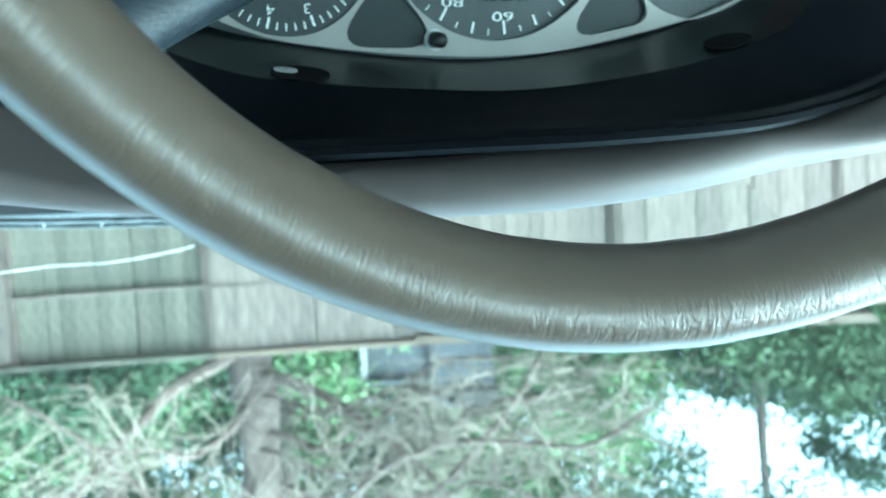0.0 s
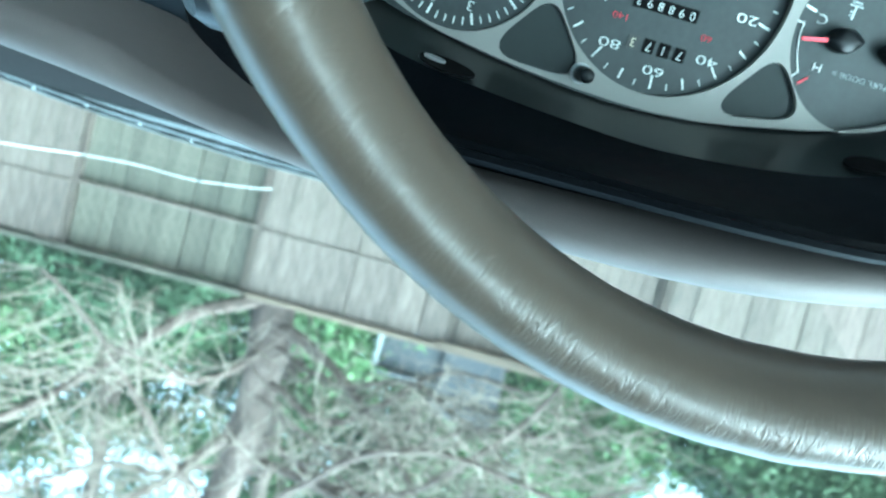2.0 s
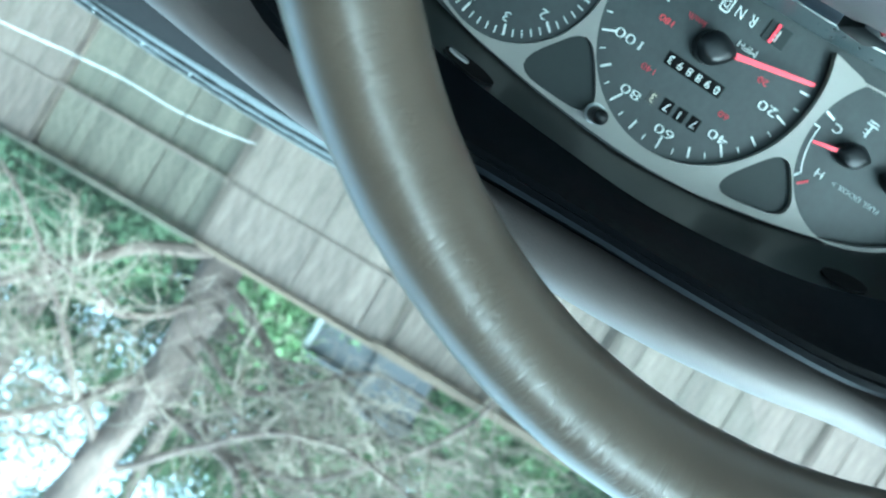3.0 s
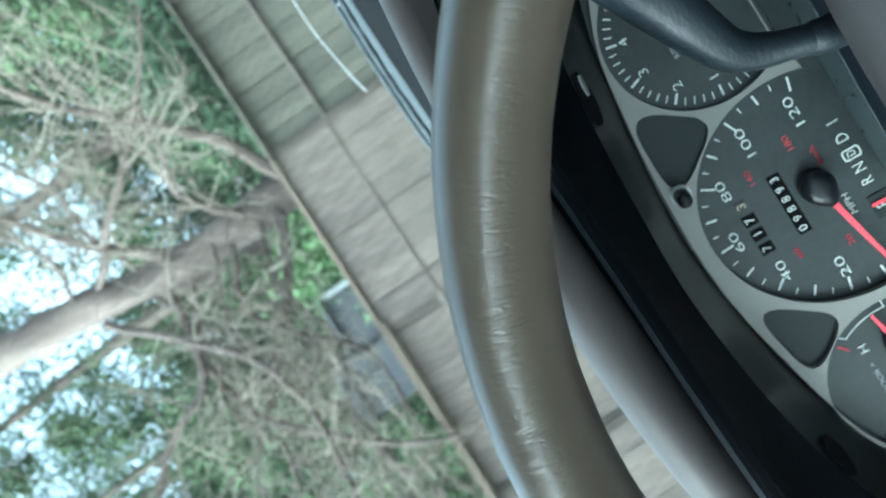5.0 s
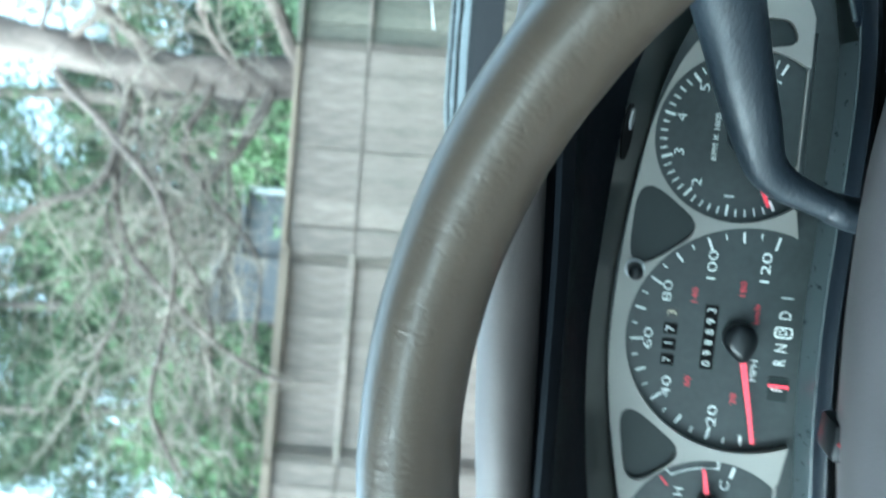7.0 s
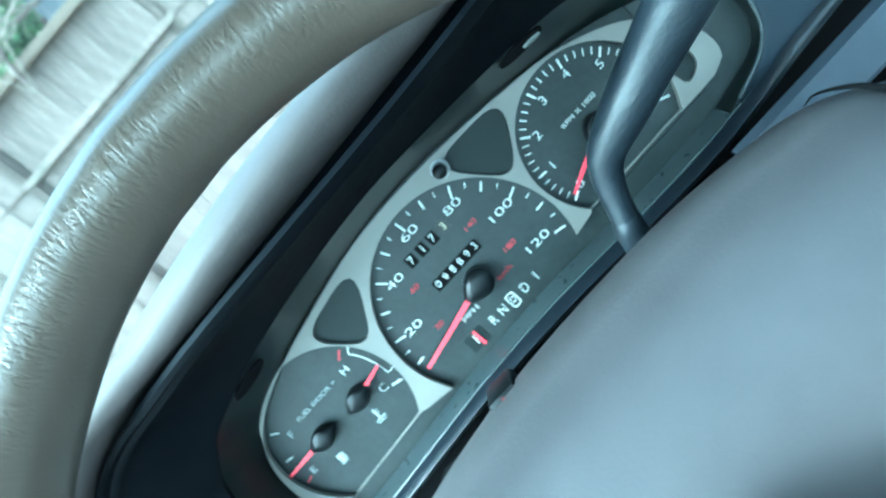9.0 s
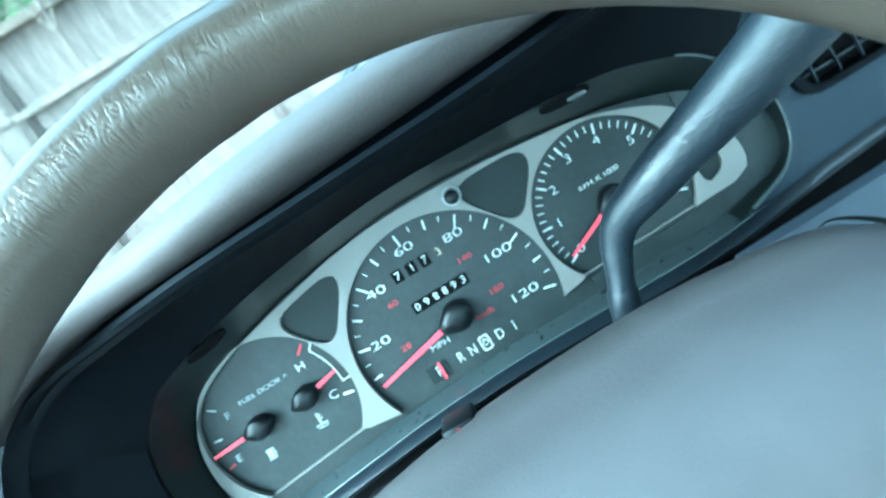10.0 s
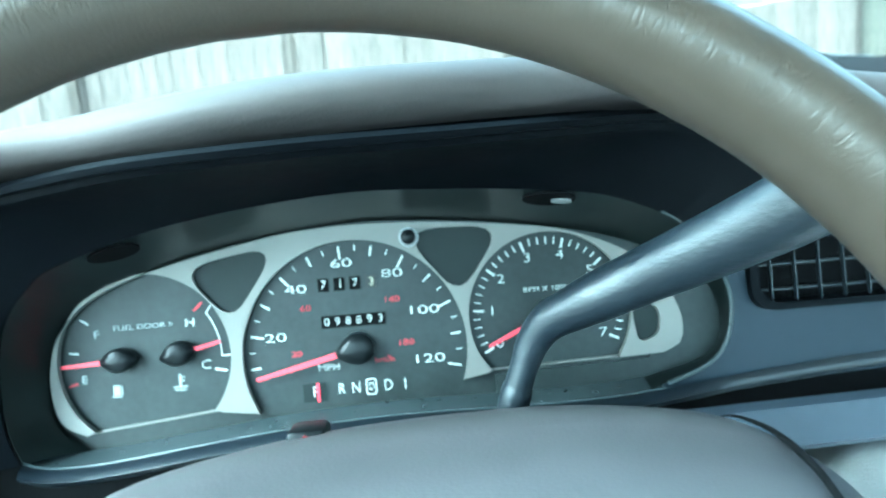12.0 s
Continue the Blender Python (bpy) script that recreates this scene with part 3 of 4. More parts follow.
xs = [-0.452 + 1.5 * i / 160 for i in range(161)]


def sunk(x):
    """How far the lower dash drops behind the steering column."""
    return 0.045 / (1 + math.exp((abs(x - 0.03) - 0.19) / 0.008))


loft(bm, [[(x, 0.0, -0.060 - sunk(x) + 0.012 * max(0, x)) for x in xs], [(x, -0.022, -0.060 - sunk(x) + 0.012 * max(0, x)) for x in xs], [(x, -0.032, -0.0635 - sunk(x) + 0.012 * max(0, x)) for x in xs], [(x, -0.044, -0.078 - sunk(x)) for x in xs], [(x, -0.055, -0.15) for x in xs], [(x, -0.03, -0.33) for x in xs]])
part("lower_panel", bm, GREYPANEL, dash, "grey plastic lower dash panel")
bm = bmesh.new()
xs = [0.13 + 0.85 * i / 30 for i in range(31)]
loft(bm, [[(x, -0.029, -0.0520 + 0.02 * x) for x in xs], [(x, -0.030, -0.0410 + 0.02 * x) for x in xs], [(x, -0.037, -0.0435 + 0.02 * x) for x in xs], [(x, -0.044, -0.060 + 0.02 * x) for x in xs], [(x, -0.040, -0.063 + 0.02 * x) for x in xs]])
part("lower_strip", bm, STRIP, dash, "grey plastic strip under the trim panel")
# black sheet behind the dash, so its grooves hold painted shade
bm = bmesh.new()
box(bm, (-0.452, 0.002, -0.33), (1.05, 0.012, 0.075))
part("dash_backing", bm, GAP, dash, smooth=False)
# two oval slots in the surround, their shade laid on as black discs
for x in (-0.1035, 0.1005):
    k = min(range(5, N - 5), key=lambda i: abs(r1[i].x - x) + (1 if r1[i].z < 0.04 else 0))
    c = r0[k].lerp(r1[k], 0.80)
    along, across = (r1[k + 1] - r1[k - 1]).normalized(), (r1[k] - r0[k]).normalized()
    up = along.cross(across).normalized()
    if up.z > 0:
        up = -up
    across = up.cross(along)
    frame_m = Matrix((along, up, across)).transposed().to_4x4()
    bm = bmesh.new()
    disc(bm, (0, 0), 1.0, -0.5, 0.5, 32)
    bmesh.ops.transform(bm, matrix=Matrix.Translation(c + up * 0.0008) @ frame_m @ Matrix.Diagonal((0.0128, 0.0012, 0.0088, 1)), verts=bm.verts[:])
    slot = part("lamp_slot", bm, GAP, dash, "black disc for a shaded oval slot")
    if x > 0:
        bm = bmesh.new()
        disc(bm, (0, 0), 1.0, -0.5, 0.5, 20)
        bmesh.ops.transform(bm, matrix=Matrix.Translation(c + up * 0.0018 + along * 0.0060) @ frame_m @ Matrix.Diagonal((0.0050, 0.0012, 0.0024, 1)), verts=bm.verts[:])
        part("slot_clip", bm, CHROME, slot, "bright clip in the slot")

# ---- air vent ----


def air_vent(cx, cz, w, h, y):
    vent = thing("air_vent", "black rectangular dash air vent with crossed slats", "air vent", FACE, group="dash vents")
    o = rounded([(cx - w, cz + h), (cx - w, cz - h), (cx + w, cz - h), (cx + w, cz + h)], 0.013)
    i = [(cx + (x - cx) * 0.95, cz + (z - cz) * 0.88) for x, z in o]
    bm = bmesh.new()
    plate(bm, o, [i], y - 0.004, y + 0.02)
    bmesh.ops.bevel(bm, geom=[e for e in bm.edges if e.is_manifold and e.calc_face_angle(0) > 1.2 and all(v.co.y < y - 0.003 for v in e.verts)], offset=0.001, segments=2, affect="EDGES")
    part("frame", bm, BLACK, vent)
    # black sheet that stands for the shade deep in the vent
    bm = bmesh.new()
    box(bm, (cx - w, y + 0.022, cz - h), (cx + w, y + 0.026, cz + h))
    part("backing", bm, GAP, vent, smooth=False)
    for k in range(13):
        x = cx - w * 0.92 + (k + 0.5) * w * 1.84 / 13
        bm = bmesh.new()
        box(bm, (x - 0.0004, y + 0.002, cz - h * 0.9), (x + 0.0004, y + 0.005, cz + h * 0.9), 0.0003)
        part("slat", bm, LEVER, vent)
    for k in range(4):
        z = cz - h * 0.9 + (k + 0.5) * h * 1.8 / 4
        bm = bmesh.new()
        box(bm, (cx - w * 0.96, y + 0.006, z - 0.0006), (cx + w * 0.96, y + 0.010, z + 0.0006), 0.0003)
        part("slat", bm, LEVER, vent)


air_vent(0.2865, 0.033, 0.0885, 0.0285, -0.015)
air_vent(-0.3175, 0.002, 0.083, 0.031, -0.044)

# ---- steering column shroud ----
column = thing("steering_column", "grey plastic steering column shroud", "steering column", FACE)
SEC = smooth_line([(-0.112, 0, -0.085), (-0.106, 0, -0.055), (-0.095, 0, -0.0385), (-0.07, 0, -0.0285), (-0.023, 0, -0.0195), (0.02, 0, -0.0157), (0.067, 0, -0.0147), (0.1, 0, -0.0165), (0.134, 0, -0.0215), (0.152, 0, -0.0275), (0.172, 0, -0.040), (0.185, 0, -0.055), (0.19, 0, -0.085)], 60)
rings = []
for y, k, dz in ((-0.077, 0.97, -0.018), (-0.082, 0.982, -0.010), (-0.090, 0.993, -0.0035), (-0.100, 1.0, 0.0), (-0.115, 1.0, 0.0018), (-0.128, 0.996, 0.0021), (-0.136, 0.993, 0.0006), (-0.146, 0.988, -0.0022), (-0.154, 0.984, -0.0026), (-0.170, 0.975, -0.0062), (-0.192, 0.965, -0.014), (-0.214, 0.95, -0.025), (-0.236, 0.93, -0.039), (-0.246, 0.90, -0.055)):
    rings.append([(0.04 + (q.x - 0.04) * k, y - 0.2 * max(0, q.x - 0.055) * max(0, (y + 0.1) / 0.023), q.z + dz) for q in SEC])
bm = bmesh.new()
loft(bm, rings)
part("upper_shroud", bm, HUBSKIN, column, "grey plastic upper shroud")
# added black box that paints the shade in the gap below the shroud
bm = bmesh.new()
box(bm, (-0.085, -0.13, -0.085), (0.155, -0.022, -0.046), 0.008)
part("gap_filler", bm, GAP, column, "black filler giving the gap under the shroud its shade")
seam = [(0.150 + 0.0005, -0.0755, -0.034), (0.1545, -0.09, -0.0275), (0.157, -0.12, -0.0262), (0.156, -0.15, -0.0295), (0.154, -0.17, -0.0345), (0.150, -0.2, -0.0455)]
bm = bmesh.new()
tube(bm, smooth_line(seam, 20), [0.0002 + 0.0011 * min(1, k / 9) for k in range(20)], 8)
part("seam", bm, GAP, column, "dark parting line")
# hazard switch
bm = bmesh.new()
box(bm, (-0.0185, -0.108, -0.030), (-0.0040, -0.088, -0.0148), 0.002)
hz = solid("hazard_switch", bm, HUBCAP, "black hazard switch with a red top on the steering column", "switch", FACE)
bm = bmesh.new()
bm.verts.ensure_lookup_table()
for y in (-0.1076, -0.1088):
    for x, z in ((-0.0155, -0.0206), (-0.0068, -0.0206), (-0.0112, -0.0160)):
        bm.verts.new((x, y, z))
bmesh.ops.convex_hull(bm, input=bm.verts[:])
part("red_mark", bm, REDBTN, hz, "dull red triangle", smooth=False)

# ---- gear lever on the column ----
lever = thing("gear_lever", "blue-black plastic column gear lever, bent above its boot", "gear lever", FACE)
bm = bmesh.new()
line = smooth_line([(0.0685, -0.070, -0.032), (0.0705, -0.075, -0.018), (0.0755, -0.078, -0.003), (0.0800, -0.080, 0.0075), (0.0865, -0.084, 0.0155), (0.0980, -0.091, 0.0215), (0.1195, -0.103, 0.0312), (0.1385, -0.118, 0.0400), (0.1600, -0.137, 0.0510), (0.1730, -0.149, 0.0590), (0.1790, -0.154, 0.0630)], 48)
radii = [0.0058 + 0.0042 * min(1, max(0, (i - 8) / 12)) + 0.0036 * max(0, (i - 20) / 22) for i in range(43)] + [0.0136 * (1 - ((i + 1) / 5.3) ** 2) ** 0.5 for i in range(5)]
tube(bm, line, radii, 22)
part("arm", bm, LEVER, lever)
bm = bmesh.new()
tube(bm, smooth_line([(0.0660, -0.069, -0.040), (0.0690, -0.071, -0.030), (0.0702, -0.0745, -0.0195), (0.0718, -0.0758, -0.0135), (0.0728, -0.0765, -0.0105)], 14), [0.0135, 0.0128, 0.0118, 0.0104, 0.0092, 0.0083, 0.0077, 0.0073, 0.0070, 0.0068, 0.0067, 0.0066, 0.0065, 0.0060], 24)
part("sleeve", bm, LEVER, lever, "flared sleeve at the lever's foot")

# ---- steering wheel ----
WHEEL = FACE @ Matrix.Translation((0.0034, -0.2472, -0.0479)) @ Matrix.Rotation(radians(-15.75), 4, "X") @ Matrix.Rotation(radians(-1.04), 4, "Z")
wheel = thing("steering_wheel", "steering wheel wrapped in worn taupe leather with fine creases", "steering wheel", WHEEL)
RW = 0.1746
bm = bmesh.new()
rings = []
for k in range(240):
    a = 2 * math.pi * k / 240
    d = Vector((math.cos(a), 0, math.sin(a)))
    w = 1 + 0.018 * noise.noise(Vector((7 * d.x, 3.1, 7 * d.z))) + 0.016 * noise.noise(Vector((17 * d.x, 9.1, 17 * d.z)))
    rings.append([d * RW + w * (0.0131 * math.cos(2 * math.pi * j / 28) * d + 0.0175 * math.sin(2 * math.pi * j / 28) * Vector((0, 1, 0))) for j in range(28)])
rows = [[bm.verts.new(q) for q in r] for r in rings]
uvl = bm.loops.layers.uv.new("rim")
for k in range(240):
    for j in range(28):
        f = bm.faces.new((rows[k][j], rows[k][(j + 1) % 28], rows[(k + 1) % 240][(j + 1) % 28], rows[(k + 1) % 240][j]))
        for lp, (u, v) in zip(f.loops, ((k, j), (k, j + 1), (k + 1, j + 1), (k + 1, j))):
            lp[uvl].uv = (2 * math.pi * RW * u / 240, 2 * math.pi * 0.0155 * v / 28)
part("rim", bm, LEATHER, wheel, "taupe leather rim")
bm = bmesh.new()
prof = [(0.0, -0.034), (0.02, -0.033), (0.038, -0.028), (0.047, -0.018), (0.049, -0.004), (0.046, 0.008)]
loft(bm, [[(r * 1.15 * math.cos(2 * math.pi * j / 40), y, -0.02 + r * math.sin(2 * math.pi * j / 40)) for j in range(40)] for r, y in prof[1:]], True)
bmesh.ops.contextual_create(bm, geom=[e for e in bm.edges if e.is_boundary and all(v.co.y < -0.03 for v in e.verts)])
part("hub", bm, HUBSKIN, wheel, "grey vinyl hub")
for s in (-1, 1):
    bm = bmesh.new()
    tube(bm, smooth_line([(s * 0.04, -0.006, -0.035), (s * 0.09, 0.0, -0.04), (s * 0.14, 0.0, -0.045), (s * 0.172, 0, -0.047)], 14), [0.022 - 0.0008 * i for i in range(14)], 16, flat=0.45)
    part("spoke", bm, HUBSKIN, wheel, "grey vinyl spoke")

# ---- windscreen, cowl, cabin ----
GLASS = bpy.data.materials.new("windscreen glass")
GLASS.use_nodes = True
gb = GLASS.node_tree.nodes["Principled BSDF"]
gb.inputs["Transmission Weight"].default_value, gb.inputs["Roughness"].default_value, gb.inputs["IOR"].default_value = 1.0, 0.0, 1.02
gb.inputs["Base Color"].default_value = (0.755, 0.808, 0.780, 1)
# a thin, uneven pale film mixed into the glass as painted haze
gn, gl = GLASS.node_tree.nodes, GLASS.node_tree.links
haze_diffuse, veil, film_mix, patchy, haze_amount = gn.new("ShaderNodeBsdfDiffuse"), gn.new("ShaderNodeBsdfTranslucent"), gn.new("ShaderNodeAddShader"), gn.new("ShaderNodeTexNoise"), gn.new("ShaderNodeMapRange")
haze_diffuse.inputs[0].default_value = veil.inputs[0].default_value = (0.42, 0.42, 0.40, 1)
gl.new(haze_diffuse.outputs[0], film_mix.inputs[0])
gl.new(veil.outputs[0], film_mix.inputs[1])
patchy.inputs["Scale"].default_value, patchy.inputs["Detail"].default_value = 9, 5
haze_amount.inputs[3].default_value, haze_amount.inputs[4].default_value = 0.004, 0.014
gl.new(patchy.outputs[0], haze_amount.inputs[0])
hazed = gn.new("ShaderNodeMixShader")
gl.new(haze_amount.outputs[0], hazed.inputs[0])
gl.new(gb.outputs[0], hazed.inputs[1])
gl.new(film_mix.outputs[0], hazed.inputs[2])
gl.new(hazed.outputs[0], gn["Material Output"].inputs["Surface"])
CRACK = mat("crack in glass", (0.36, 0.385, 0.39), 0.3, scale=200, vary=0.1)


def shield(x, s):
    """A point of the windscreen: across, and s from 0 at its foot to 1 at the roof."""
    bow = 0.10 * ((x - 0.33) / 0.75) ** 2
    return Vector((x, 0.60 - bow - 0.72 * s, 1.066 + 0.38 * s + 0.03 * math.sin(math.pi * s)))


bm = bmesh.new()
loft(bm, [[shield(-0.42 + 1.5 * i / 24, s / 8) for i in range(25)] for s in range(9)])
glass = solid("windscreen", bm, GLASS, "curved clear car windscreen with a long crack", "windscreen", kind="structure")
glass.visible_shadow = False


def flat(name, lo, hi, material, label, category):
    bm = bmesh.new()
    box(bm, lo, hi, 0.004)
    return solid(name, bm, material, label, category, kind="structure")


flat("ceiling", (-0.46, -1.7, 1.45), (1.12, -0.12, 1.49), CABIN, "grey cloth roof lining", "ceiling")
flat("floor", (-0.46, -1.9, 0.25), (1.12, 0.60, 0.29), CABIN, "grey carpet floor", "floor")
flat("wall_left", (-0.50, -1.9, 0.25), (-0.46, 0.60, 0.84), CABIN, "grey door lining", "door")
flat("wall_right", (1.12, -1.9, 0.25), (1.16, 0.60, 0.94), CABIN, "grey door lining", "door")
flat("wall_rear", (-0.46, -1.94, 0.25), (1.12, -1.9, 0.98), CABIN, "grey rear seat back", "wall")
flat("wall_front", (-0.46, 0.56, 0.25), (1.12, 0.60, 0.99), CABIN, "grey front bulkhead", "wall")
for i, x in enumerate((-0.48, 1.14)):
    bm = bmesh.new()
    tube(bm, [(x - 0.03, 0.22, 0.88), (x - 0.02, 0.08, 1.12), (x + 0.03, -0.12, 1.46)] if i == 0 else [(x, 0.45, 0.95), (x, 0.2, 1.17), (x - 0.04, -0.12, 1.46)], 0.03, 10)
    solid("pillar", bm, CABIN, "grey roof pillar beside the windscreen", "pillar", kind="structure", group="roof pillars")
    bm = bmesh.new()
    tube(bm, [(x, -0.75, 0.92), (x, -0.85, 1.44)], 0.05, 10)
    solid("pillar", bm, CABIN, "grey roof pillar between the doors", "pillar", kind="structure", group="roof pillars")

# cowl below the glass
bm = bmesh.new()
xs = [-0.42 + 1.5 * i / 30 for i in range(31)]
foot = [shield(x, 0) for x in xs]
loft(bm, [[q + Vector((0, dy, dz - 0.05 * (q.x - 0.2) ** 2 - 1.6 * max(0, 0.15 - q.x) ** 2)) for q in foot] for dy, dz in ((-0.06, -0.02), (-0.02, 0.010), (0.0, 0.017))])
solid("screen_band", bm, GAP, "black painted band at the foot of the windscreen", "trim", kind="structure")


def crown(q, y, z):
    return q + Vector((0, y, z - 0.15 * (q.x - 0.2) ** 2 - 1.6 * max(0, 0.15 - q.x) ** 2 + 0.0015 * noise.noise(Vector((q.x * 60, y * 90, 2)))))


bm = bmesh.new()
xs = [-0.42 + 1.5 * i / 120 for i in range(121)]
foot = [shield(x, 0) for x in xs]
loft(bm, [[crown(q, 0.004, 0.010) for q in foot], [crown(q, 0.018, 0.020) for q in foot], [crown(q, 0.022, 0.024) for q in foot], [crown(q, 0.040, 0.026) for q in foot], [crown(q, 0.048, 0.031) for q in foot], [crown(q, 0.075, 0.034) for q in foot], [crown(q, 0.09, 0.038) for q in foot], [crown(q, 0.12, 0.037) for q in foot], [crown(q, 0.14, 0.01) for q in foot]])
solid("cowl", bm, COWL, "weathered grey-blue plastic cowl under the windscreen", "cowl", kind="structure")

bm = bmesh.new()
tube(bm, [crown(q, 0.030 + 0.007 * noise.noise(Vector((q.x * 16, 4, 1))), 0.0265) for q in foot], 0.0028, 8)
solid("cowl_seal", bm, GAP, "black wavy rubber seal along the cowl", "seal", kind="structure")
bm = bmesh.new()
tube(bm, [crown(q, 0.062 + 0.007 * noise.noise(Vector((q.x * 13, 8, 1))), 0.0335) for q in foot], 0.0024, 8)
solid("cowl_seal", bm, GAP, "black wavy rubber seal along the cowl", "seal", kind="structure")

# pale beads stand in for the bright specks along the cowl
for az in (20.6, 16.6, 12.7, 24.5):
    bm = bmesh.new()
    bmesh.ops.create_uvsphere(bm, u_segments=10, v_segments=6, radius=0.0016)
    q = shield(0.12 + 1.0 * math.sin(radians(az)), 0) + Vector((0, 0.052, 0))
    cz = crown(q - Vector((0, 0.052, 0)), 0.048, 0.0335)
    solid("cowl_bead", bm, CRACK, "small pale bead on the cowl", "clip", Matrix.Translation((q.x, cz.y, cz.z)), group="cowl clips")


def on_glass(az, el):
    """Where a bearing from the driver's seat meets the windscreen."""
    lo, hi = 0.2, 1.4
    for _ in range(40):
        d = (lo + hi) / 2
        q = outward(az, el, d)
        bow = 0.10 * ((q.x - 0.33) / 0.75) ** 2
        s = (q.z - 1.066) / 0.42
        lo, hi = (d, hi) if q.y < 0.60 - bow - 0.72 * s - 0.004 else (lo, d)
    return q


def outward(az, el, dist):
    """A place by its bearing and height angle from the driver's seat."""
    return Vector((0.12 + dist * math.sin(radians(az)), -0.355 + dist * math.cos(radians(az)), 1.08 + dist * math.tan(radians(el))))


bm = bmesh.new()
line = smooth_line([on_glass(a, e) for a, e in ((34, 4.6), (28, 4.4), (22.6, 4.1), (19.3, 3.8), (15.7, 3.6), (11.8, 3.7), (7.9, 3.3), (6.2, 3.0))], 60)
tube(bm, line, [0.00072 * (1.15 - 0.5 * i / 60) for i in range(60)], 6)
part("crack", bm, CRACK, glass, "white crack line")

# ---- ground, fence ----
bm = bmesh.new()
bmesh.ops.create_grid(bm, x_segments=60, y_segments=60, size=60)
solid("ground", bm, GROUND, "bare ground with leaf litter", "ground", kind="structure")
FAZ = radians(10.5)
FENCE = Matrix.Translation((0.1, -0.36, 0)) @ Matrix.Rotation(FAZ, 4, "Z") @ Matrix.Translation((0, 4.14, 0))


def board_mesh(w, h, t, material):
    bm = bmesh.new()
    box(bm, (-w / 2, 0, 0.04), (w / 2, t, h), 0.0015)
    return mesh_of(bm, "board", material, False)


WIDE = [board_mesh(w, h, 0.018, FENCEWOOD) for w, h in ((0.1408, 1.815), (0.1404, 1.81), (0.1409, 1.818))]
PALE = [board_mesh(w, h, 0.022, FENCEWOOD) for w, h in ((0.0703, 1.815), (0.0700, 1.808), (0.0704, 1.818))]
NARROW = [board_mesh(w, h, 0.022, DARKCEDAR) for w, h in ((0.0703, 1.815), (0.0700, 1.808), (0.0704, 1.818))]
rnd = random.Random(5)


def fence_panel(x0, x1, front, cap, cap_wood, rail, boards):
    """A panel between two posts: boards on the near face, or behind its rails."""
    f = thing("fence_panel", "weathered wooden fence panel with upright boards", "fence", FENCE, group="fence panels")
    bm = bmesh.new()
    box(bm, (x0 - 0.02, -0.05, 1.85 - cap), (x1 + 0.02, 0.06, 1.85), 0.004)
    part("cap_rail", bm, cap_wood, f, "weathered top rail", smooth=False)
    for z in (0.35, 1.44):
        bm = bmesh.new()
        box(bm, (x0, 0.0 if front else -0.024, z), (x1, 0.035 if front else 0.008, z + rail), 0.004)
        part("rail", bm, FENCEWOOD, f, smooth=False)
    bm = bmesh.new()
    box(bm, (x0, 0.040, 0.05), (x1, 0.052, 1.79))
    part("backing_board", bm, FENCEWOOD if front else DARKCEDAR, f, smooth=False)
    count = round((x1 - x0) / (0.1415 if front else 0.0705))
    for i in range(count):
        x = x0 + (i + 0.5) * (x1 - x0) / count
        b = new("board", rnd.choice(WIDE if front else boards))
        b.parent = f
        deep = rnd.uniform(-0.003, 0.003) if front else rnd.uniform(-0.003, 0.004)
        b.matrix_local = Matrix.Translation((x, (-0.022 if front else 0.012) + deep, rnd.uniform(-0.006, 0.004))) @ Matrix.Rotation(radians(rnd.uniform(-0.3, 0.3)), 4, "Y")
    if front:
        # thin added strip whose edges draw the dark line across the boards
        bm = bmesh.new()
        box(bm, (x0, -0.031, 1.455), (x1, -0.020, 1.465), 0.003)
        part("batten", bm, FENCEWOOD, f, "thin weathered strip added for the dark line at rail height", smooth=False)
    for xp in (x0, x1):
        bm = bmesh.new()
        box(bm, (xp - 0.045, -0.018, 0), (xp + 0.045, 0.085, 1.83), 0.006)
        part("post", bm, FENCEWOOD, f, smooth=False)


X0, X1 = 4.14 * math.tan(radians(-8.6 + 10.5)), 4.14 * math.tan(radians(6.5 + 10.5))
P = X1 - X0
for k in range(-4, 5):
    fence_panel(X0 + k * P, X0 + (k + 1) * P, k % 2 == 0, 0.05 if k < 0 else 0.03, RAILWOOD if k <= 0 else DARKCEDAR, 0.038 if k <= 0 else 0.018, PALE if k < 0 else NARROW)

# ---- trees ----


def leaf_mesh(name, clumps, leaf, material, rg):
    """Many small leaves: clumps are rows of centre, size and count."""
    verts = []
    for (cx, cy, cz), size, count in clumps:
        q = rg.normal(0, 1, (count, 3)) * (size * 0.42, size * 0.42, size * 0.32) + (cx, cy, cz)
        u = rg.normal(0, 1, (count, 3))
        u /= np.linalg.norm(u, axis=1)[:, None]
        v = np.cross(u, rg.normal(0, 1, (count, 3)))
        v /= np.linalg.norm(v, axis=1)[:, None]
        s = (leaf * rg.uniform(0.5, 1.5, count))[:, None]
        verts.append(np.stack([q - u * s, q - v * s * 0.3, q + u * s, q + v * s * 0.3], 1).reshape(-1, 3))
    verts = np.concatenate(verts)
    me = bpy.data.meshes.new(name)
    me.from_pydata(verts.tolist(), [], np.arange(len(verts)).reshape(-1, 4).tolist())
    me.materials.append(material)
    return me


def limb(bm, pts, r0, r1, sides=6):
    n = len(pts)
    tube(bm, pts, [r0 + (r1 - r0) * i / (n - 1) for i in range(n)], sides, False)


